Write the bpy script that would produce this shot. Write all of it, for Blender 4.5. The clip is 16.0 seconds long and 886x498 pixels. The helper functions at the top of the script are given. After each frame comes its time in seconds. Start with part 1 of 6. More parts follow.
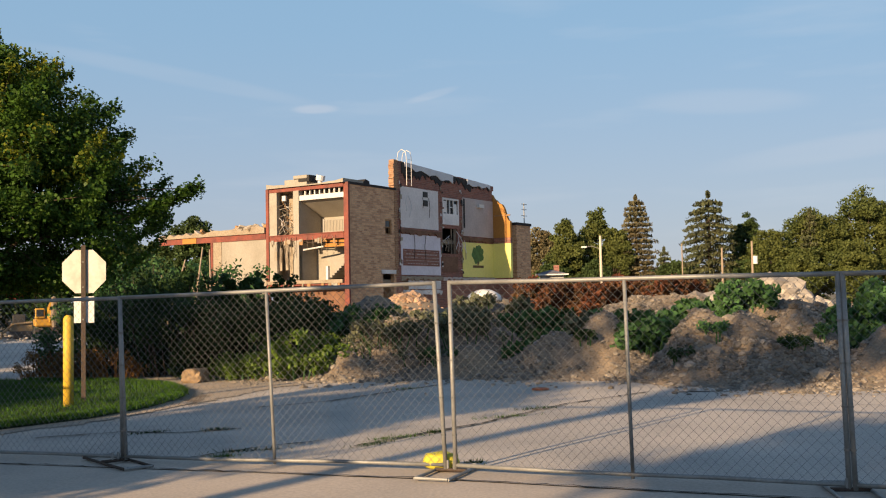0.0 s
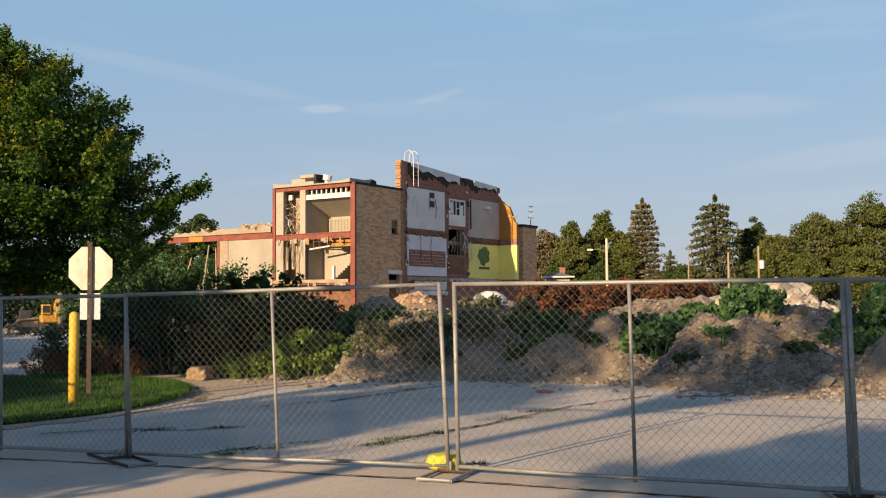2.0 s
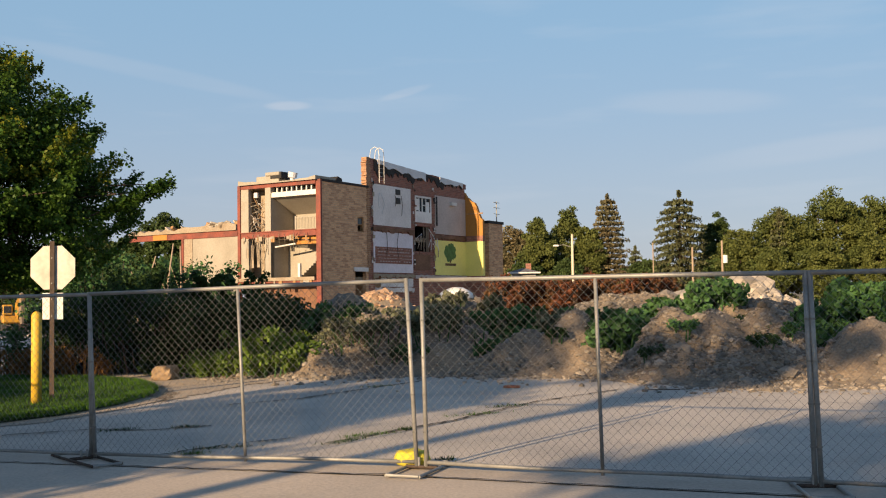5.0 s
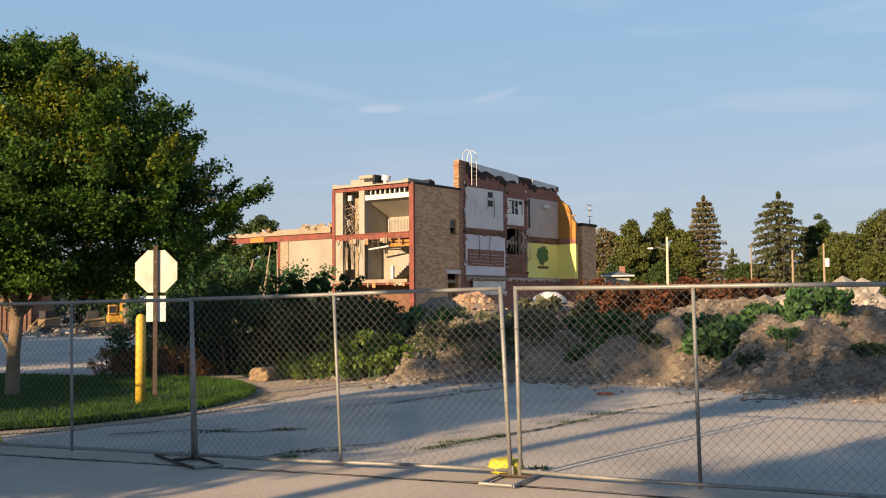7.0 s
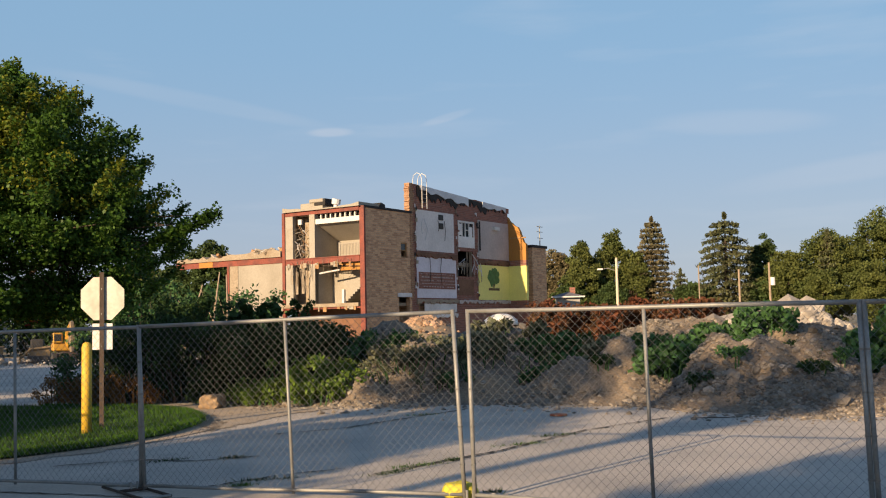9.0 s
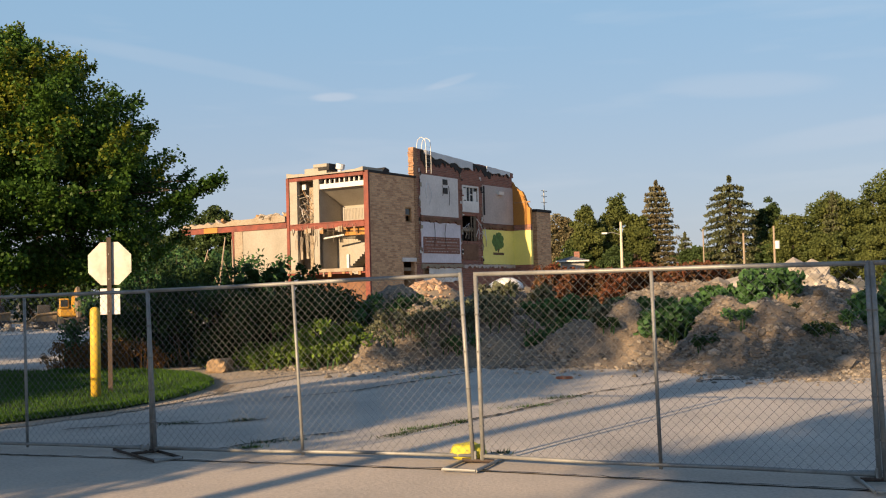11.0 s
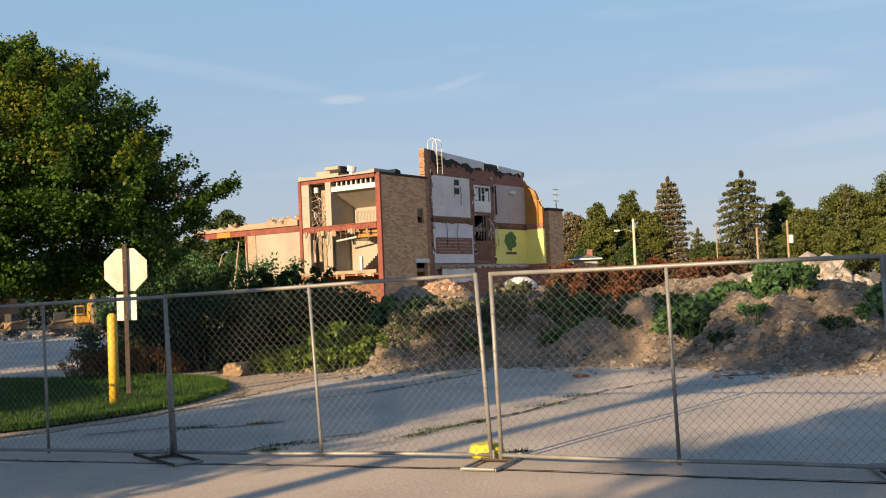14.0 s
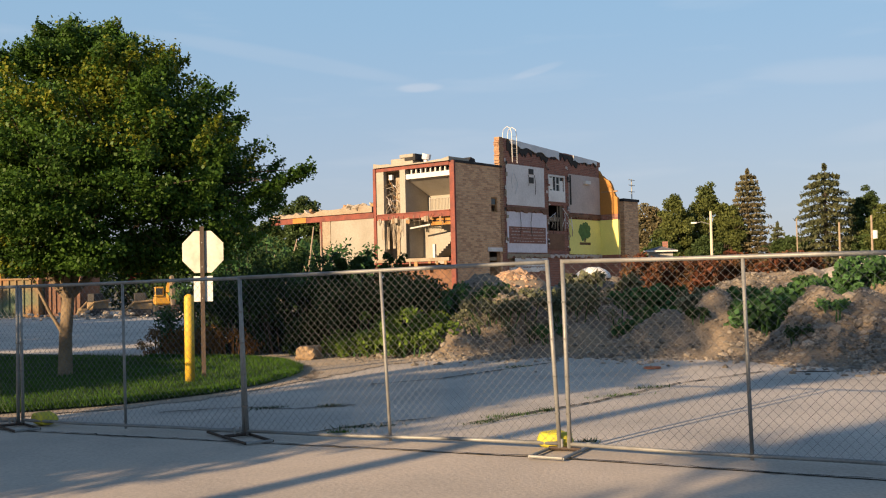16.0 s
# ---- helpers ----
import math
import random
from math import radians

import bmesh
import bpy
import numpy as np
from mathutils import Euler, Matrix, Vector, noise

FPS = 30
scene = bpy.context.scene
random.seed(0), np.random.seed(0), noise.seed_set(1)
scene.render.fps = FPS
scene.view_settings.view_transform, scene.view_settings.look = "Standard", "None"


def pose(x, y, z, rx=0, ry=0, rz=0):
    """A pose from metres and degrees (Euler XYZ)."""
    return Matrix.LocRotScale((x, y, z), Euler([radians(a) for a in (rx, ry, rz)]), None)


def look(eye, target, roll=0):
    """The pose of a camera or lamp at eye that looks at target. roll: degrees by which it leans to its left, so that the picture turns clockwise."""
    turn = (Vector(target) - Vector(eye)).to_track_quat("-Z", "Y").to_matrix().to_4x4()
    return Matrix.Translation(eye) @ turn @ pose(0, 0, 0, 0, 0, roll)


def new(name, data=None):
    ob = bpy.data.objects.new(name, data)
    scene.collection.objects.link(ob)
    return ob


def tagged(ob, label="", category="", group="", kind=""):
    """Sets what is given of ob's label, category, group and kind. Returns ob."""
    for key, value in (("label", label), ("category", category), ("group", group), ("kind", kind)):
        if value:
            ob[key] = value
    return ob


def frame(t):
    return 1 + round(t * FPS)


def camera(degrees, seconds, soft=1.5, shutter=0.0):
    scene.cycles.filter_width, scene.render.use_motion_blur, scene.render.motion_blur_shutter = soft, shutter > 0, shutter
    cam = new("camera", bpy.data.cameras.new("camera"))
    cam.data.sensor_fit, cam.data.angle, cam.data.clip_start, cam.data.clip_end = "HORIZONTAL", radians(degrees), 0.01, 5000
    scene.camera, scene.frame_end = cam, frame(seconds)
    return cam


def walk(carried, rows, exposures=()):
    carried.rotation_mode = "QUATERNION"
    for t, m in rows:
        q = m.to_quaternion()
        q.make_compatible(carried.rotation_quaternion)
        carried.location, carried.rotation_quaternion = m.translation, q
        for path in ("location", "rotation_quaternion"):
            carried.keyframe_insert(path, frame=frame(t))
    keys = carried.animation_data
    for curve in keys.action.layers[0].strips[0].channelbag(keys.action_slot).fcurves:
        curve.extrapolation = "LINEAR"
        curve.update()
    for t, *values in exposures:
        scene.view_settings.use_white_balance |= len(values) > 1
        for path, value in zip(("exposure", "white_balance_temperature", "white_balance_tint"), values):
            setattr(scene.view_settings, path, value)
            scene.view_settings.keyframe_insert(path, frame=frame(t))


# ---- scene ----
cam = camera(47.0, 16.0, soft=1.1)

PATH = [
    (0, (0.243, -0.138, 1.622), (0.109, 1.855, 1.723), -1.1),
    (0.5, (0.238, -0.134, 1.63), (0.114, 1.859, 1.73), -1.0),
    (1, (0.24, -0.157, 1.627), (0.091, 1.835, 1.725), -0.4),
    (1.5, (0.248, -0.168, 1.627), (0.098, 1.824, 1.727), -0.3),
    (2, (0.252, -0.155, 1.625), (0.106, 1.837, 1.728), -0.4),
    (2.5, (0.252, -0.137, 1.622), (0.122, 1.856, 1.726), -1.2),
    (3, (0.246, -0.133, 1.623), (0.243, 1.864, 1.721), -1.1),
    (3.5, (0.242, -0.129, 1.618), (0.284, 1.868, 1.713), -1.1),
    (4, (0.244, -0.131, 1.618), (0.316, 1.865, 1.714), -1.4),
    (4.5, (0.245, -0.147, 1.621), (0.273, 1.85, 1.716), -1.2),
    (5, (0.246, -0.154, 1.617), (0.166, 1.842, 1.713), -0.9),
    (5.2, (0.245, -0.164, 1.619), (0.081, 1.827, 1.716), -0.7),
    (7.3, (0.225, -0.163, 1.711), (-0.035, 1.817, 1.815), -0.5),
    (7.5, (0.232, -0.181, 1.735), (-0.015, 1.797, 1.894), -0.6),
    (8, (0.235, -0.159, 1.715), (0.02, 1.822, 1.887), -0.8),
    (8.5, (0.228, -0.151, 1.699), (0.059, 1.835, 1.864), -1.2),
    (9, (0.219, -0.142, 1.684), (0.056, 1.846, 1.829), -1.3),
    (9.5, (0.212, -0.142, 1.675), (0.048, 1.849, 1.754), -1.4),
    (10, (0.202, -0.15, 1.674), (0.037, 1.842, 1.75), -1.6),
    (12.5, (0.175, -0.161, 1.658), (-0.009, 1.829, 1.738), -1.2),
    (13, (0.179, -0.165, 1.661), (-0.006, 1.825, 1.743), -1.3),
    (13.5, (0.175, -0.18, 1.663), (-0.009, 1.81, 1.743), -2.0),
    (14, (0.166, -0.202, 1.669), (-0.031, 1.787, 1.747), -2.5),
    (14.5, (0.124, -0.219, 1.668), (-0.26, 1.742, 1.757), -2.2),
    (15, (0.093, -0.235, 1.661), (-0.444, 1.69, 1.754), -1.8),
    (15.5, (0.115, -0.223, 1.653), (-0.39, 1.711, 1.732), -1.4),
    (16, (0.178, -0.171, 1.641), (-0.162, 1.799, 1.702), -1.3),
]
walk(cam, [(t, look(eye, target, roll)) for t, eye, target, roll in PATH],
     [(0, -0.06, 6440, 10), (5.2, -0.06, 6470, 10), (7.4, 0.04, 6480, 10), (7.6, 0.03, 6460, 10), (8.0, -0.13, 6230, 10), (9.0, -0.12, 6270, 10), (9.6, -0.02, 6460, 10), (12.5, 0.02, 6510, 10), (14, 0.05, 6540, 10), (15, 0.0, 6480, 10), (16, 0.03, 6460, 10)])

# ---- world, sun, exposure ----
SUN_EL, SUN_AZ = 16.0, 213.0   # degrees; azimuth clockwise from +y
world = bpy.data.worlds.new("world")
scene.world = world
world.use_nodes = True
wn, wl = world.node_tree.nodes, world.node_tree.links
bg = wn["Background"]
sky = wn.new("ShaderNodeTexSky")
sky.sky_type, sky.sun_disc = "NISHITA", False
sky.sun_elevation, sky.sun_rotation = radians(SUN_EL), radians(SUN_AZ)
sky.altitude, sky.air_density, sky.dust_density, sky.ozone_density = 200, 1.0, 0.9, 2.2
# thin cirrus streaks
wco = wn.new("ShaderNodeTexCoord")
wmap = wn.new("ShaderNodeMapping")
wmap.inputs["Scale"].default_value = (3.0, 3.0, 22.0)
wmap.inputs["Rotation"].default_value = (0.0, radians(9), 0.0)
wno = wn.new("ShaderNodeTexNoise")
wno.inputs["Scale"].default_value, wno.inputs["Detail"].default_value = 1.6, 5.0
wra = wn.new("ShaderNodeMapRange")
wra.inputs["From Min"].default_value, wra.inputs["From Max"].default_value = 0.56, 0.85
wra.inputs["To Max"].default_value = 0.17
wmx = wn.new("ShaderNodeMix")
wmx.data_type = "RGBA"
wmx.inputs["B"].default_value = (5.6, 5.5, 5.6, 1)
wl.new(wco.outputs["Generated"], wmap.inputs["Vector"])
wl.new(wmap.outputs["Vector"], wno.inputs["Vector"])
wl.new(wno.outputs["Fac"], wra.inputs["Value"])
wl.new(wra.outputs["Result"], wmx.inputs["Factor"])
# pale haze at the horizon that turns to clear blue above it, over the sky's own light
wse = wn.new("ShaderNodeSeparateXYZ")
whz, wfa = wn.new("ShaderNodeMapRange"), wn.new("ShaderNodeMapRange")
for node, a, b, c, d in ((whz, -0.03, 0.30, 0.0, 1.0), (wfa, 0.30, 0.85, 0.85, 0.0)):
    node.interpolation_type = "SMOOTHSTEP"
    node.inputs["From Min"].default_value, node.inputs["From Max"].default_value = a, b
    node.inputs["To Min"].default_value, node.inputs["To Max"].default_value = c, d
    wl.new(wse.outputs["Z"], node.inputs["Value"])
wgr, wmh = wn.new("ShaderNodeMix"), wn.new("ShaderNodeMix")
wgr.data_type = wmh.data_type = "RGBA"
wgr.inputs["A"].default_value, wgr.inputs["B"].default_value = (3.2, 3.35, 3.9, 1), (2.05, 3.32, 4.65, 1)
wl.new(wco.outputs["Generated"], wse.inputs[0])
wl.new(whz.outputs["Result"], wgr.inputs["Factor"])
wl.new(wfa.outputs["Result"], wmh.inputs["Factor"])
wl.new(sky.outputs["Color"], wmh.inputs["A"])
wl.new(wgr.outputs["Result"], wmh.inputs["B"])
wl.new(wmh.outputs["Result"], wmx.inputs["A"])
# single small wisps: direction, along, half length, half width, strength
last = wmx.outputs["Result"]
for c, along, hl, hw, amount in (((-0.186, 0.966, 0.187), (0.98, 0.18, 0.03), 0.022, 0.0045, 0.22), ((-0.073, 0.975, 0.199), (0.95, 0.05, 0.26), 0.026, 0.004, 0.13), ((-0.31, 0.925, 0.215), (0.97, 0.2, -0.2), 0.13, 0.008, 0.12),
                                 ((0.2, 0.955, 0.18), (0.98, -0.2, -0.05), 0.08, 0.012, 0.14), ((0.3, 0.93, 0.13), (0.95, -0.3, 0.1), 0.12, 0.012, 0.14)):
    cv, av = Vector(c).normalized(), Vector(along)
    av = (av - cv * av.dot(cv)).normalized()
    bv = cv.cross(av)
    sq = []
    for axis, size in ((av, hl), (bv, hw)):
        dt, dv = wn.new("ShaderNodeVectorMath"), wn.new("ShaderNodeMath")
        dt.operation, dv.operation = "DOT_PRODUCT", "POWER"
        dt.inputs[1].default_value = axis / size
        wl.new(wco.outputs["Generated"], dt.inputs[0])
        wl.new(dt.outputs["Value"], dv.inputs[0])
        dv.inputs[1].default_value = 2.0
        sq.append(dv)
    ad, fo, mu, wi = wn.new("ShaderNodeMath"), wn.new("ShaderNodeMapRange"), wn.new("ShaderNodeMath"), wn.new("ShaderNodeMix")
    wl.new(sq[0].outputs[0], ad.inputs[0])
    wl.new(sq[1].outputs[0], ad.inputs[1])
    fo.interpolation_type = "SMOOTHERSTEP"
    fo.inputs["From Min"].default_value, fo.inputs["From Max"].default_value = 0.0, 1.6
    fo.inputs["To Min"].default_value, fo.inputs["To Max"].default_value = amount * 1.9, 0.0
    wl.new(ad.outputs[0], fo.inputs["Value"])
    mu.operation = "MULTIPLY"
    wl.new(fo.outputs["Result"], mu.inputs[0])
    wl.new(wno.outputs["Fac"], mu.inputs[1])
    wi.data_type = "RGBA"
    wi.inputs["B"].default_value = (5.4, 5.2, 5.3, 1)
    wl.new(mu.outputs[0], wi.inputs["Factor"])
    wl.new(last, wi.inputs["A"])
    last = wi.outputs["Result"]
wl.new(last, bg.inputs["Color"])
bg.inputs["Strength"].default_value = 0.15
sd = bpy.data.lights.new("sun", "SUN")
sd.energy, sd.angle, sd.color = 9.4, radians(0.6), (1.0, 0.70, 0.40)
sun = new("sun", sd)
az, el = radians(SUN_AZ), radians(SUN_EL)
TO_SUN = Vector((math.sin(az) * math.cos(el), math.cos(az) * math.cos(el), math.sin(el)))
sun.matrix_world = look(TO_SUN * 60, (0, 0, 0))


# ---- materials ----
def material(name, base, rough=0.85, var=0.25, scale=3.0, fine=40.0, bump=0.2, metal=0.0, tint=None, island=0.0, each=0.0, translucent=0.0, space="Object", spec=None):
    """Two scales of noise on one base colour, with fine relief."""
    m = bpy.data.materials.new(name)
    m.use_nodes = True
    n, l = m.node_tree.nodes, m.node_tree.links
    p = n["Principled BSDF"]
    p.inputs["Roughness"].default_value, p.inputs["Metallic"].default_value = rough, metal
    p.inputs["Specular IOR Level"].default_value = spec if spec is not None else (0.2 if translucent else 0.4)
    co = n.new("ShaderNodeTexCoord")
    big, small = n.new("ShaderNodeTexNoise"), n.new("ShaderNodeTexNoise")
    for node, s in ((big, scale), (small, fine)):
        node.inputs["Scale"].default_value, node.inputs["Detail"].default_value = s, 6.0
        l.new(co.outputs[space], node.inputs["Vector"])
    tint = tint or tuple(c * (1 - var) for c in base)
    mix = n.new("ShaderNodeMix")
    mix.data_type = "RGBA"
    mix.inputs["A"].default_value, mix.inputs["B"].default_value = (*base, 1), (*tint, 1)
    ramp = n.new("ShaderNodeMapRange")
    ramp.inputs["From Min"].default_value, ramp.inputs["From Max"].default_value = 0.38, 0.66
    l.new(big.outputs["Fac"], ramp.inputs["Value"])
    l.new(ramp.outputs["Result"], mix.inputs["Factor"])
    hsv = n.new("ShaderNodeHueSaturation")
    l.new(mix.outputs["Result"], hsv.inputs["Color"])
    val = n.new("ShaderNodeMapRange")
    val.inputs["From Min"].default_value, val.inputs["From Max"].default_value = 0.3, 0.7
    val.inputs["To Min"].default_value, val.inputs["To Max"].default_value = 1 - var * 0.6, 1 + var * 0.6
    l.new(small.outputs["Fac"], val.inputs["Value"])
    last = val.outputs["Result"]
    for amount, node, out in ((island, "ShaderNodeNewGeometry", "Random Per Island"), (each, "ShaderNodeObjectInfo", "Random")):
        if amount:
            rnd, mul, rr = n.new(node), n.new("ShaderNodeMath"), n.new("ShaderNodeMapRange")
            rr.inputs["To Min"].default_value, rr.inputs["To Max"].default_value = 1 - amount, 1 + amount
            l.new(rnd.outputs[out], rr.inputs["Value"])
            mul.operation = "MULTIPLY"
            l.new(last, mul.inputs[0])
            l.new(rr.outputs["Result"], mul.inputs[1])
            last = mul.outputs[0]
    l.new(last, hsv.inputs["Value"])
    l.new(hsv.outputs["Color"], p.inputs["Base Color"])
    if bump:
        b = n.new("ShaderNodeBump")
        b.inputs["Strength"].default_value, b.inputs["Distance"].default_value = bump, 0.02
        l.new(small.outputs["Fac"], b.inputs["Height"])
        l.new(b.outputs["Normal"], p.inputs["Normal"])
    if translucent:
        t, add = n.new("ShaderNodeBsdfTranslucent"), n.new("ShaderNodeMixShader")
        l.new(hsv.outputs["Color"], t.inputs["Color"])
        add.inputs["Fac"].default_value = translucent
        l.new(p.outputs["BSDF"], add.inputs[1])
        l.new(t.outputs["BSDF"], add.inputs[2])
        l.new(add.outputs["Shader"], n["Material Output"].inputs["Surface"])
    return m


def brick_material(name, one, two, mortar, turn=0.0):
    """Running-bond brickwork for walls seen from far off; 0.21 m x 0.075 m courses."""
    m = material(name, one, 0.9, 0.3, 0.6, 9.0, 0.3)
    n, l = m.node_tree.nodes, m.node_tree.links
    hsv = next(x for x in n if x.type == "HUE_SAT")
    co, sep, com = n.new("ShaderNodeTexCoord"), n.new("ShaderNodeSeparateXYZ"), n.new("ShaderNodeCombineXYZ")
    addn = n.new("ShaderNodeMath")
    l.new(co.outputs["Object"], sep.inputs[0])
    l.new(sep.outputs["X"], addn.inputs[0])
    l.new(sep.outputs["Y"], addn.inputs[1])
    l.new(addn.outputs[0], com.inputs["X"])
    l.new(sep.outputs["Z"], com.inputs["Y"])
    b = n.new("ShaderNodeTexBrick")
    b.inputs["Scale"].default_value = 1.0
    b.inputs["Brick Width"].default_value, b.inputs["Row Height"].default_value = 0.42, 0.15
    b.inputs["Mortar Size"].default_value, b.inputs["Bias"].default_value = 0.012, -0.2
    b.inputs["Color1"].default_value, b.inputs["Color2"].default_value, b.inputs["Mortar"].default_value = (*one, 1), (*two, 1), (*mortar, 1)
    l.new(com.outputs[0], b.inputs["Vector"])
    l.new(b.outputs["Color"], hsv.inputs["Color"])
    return m


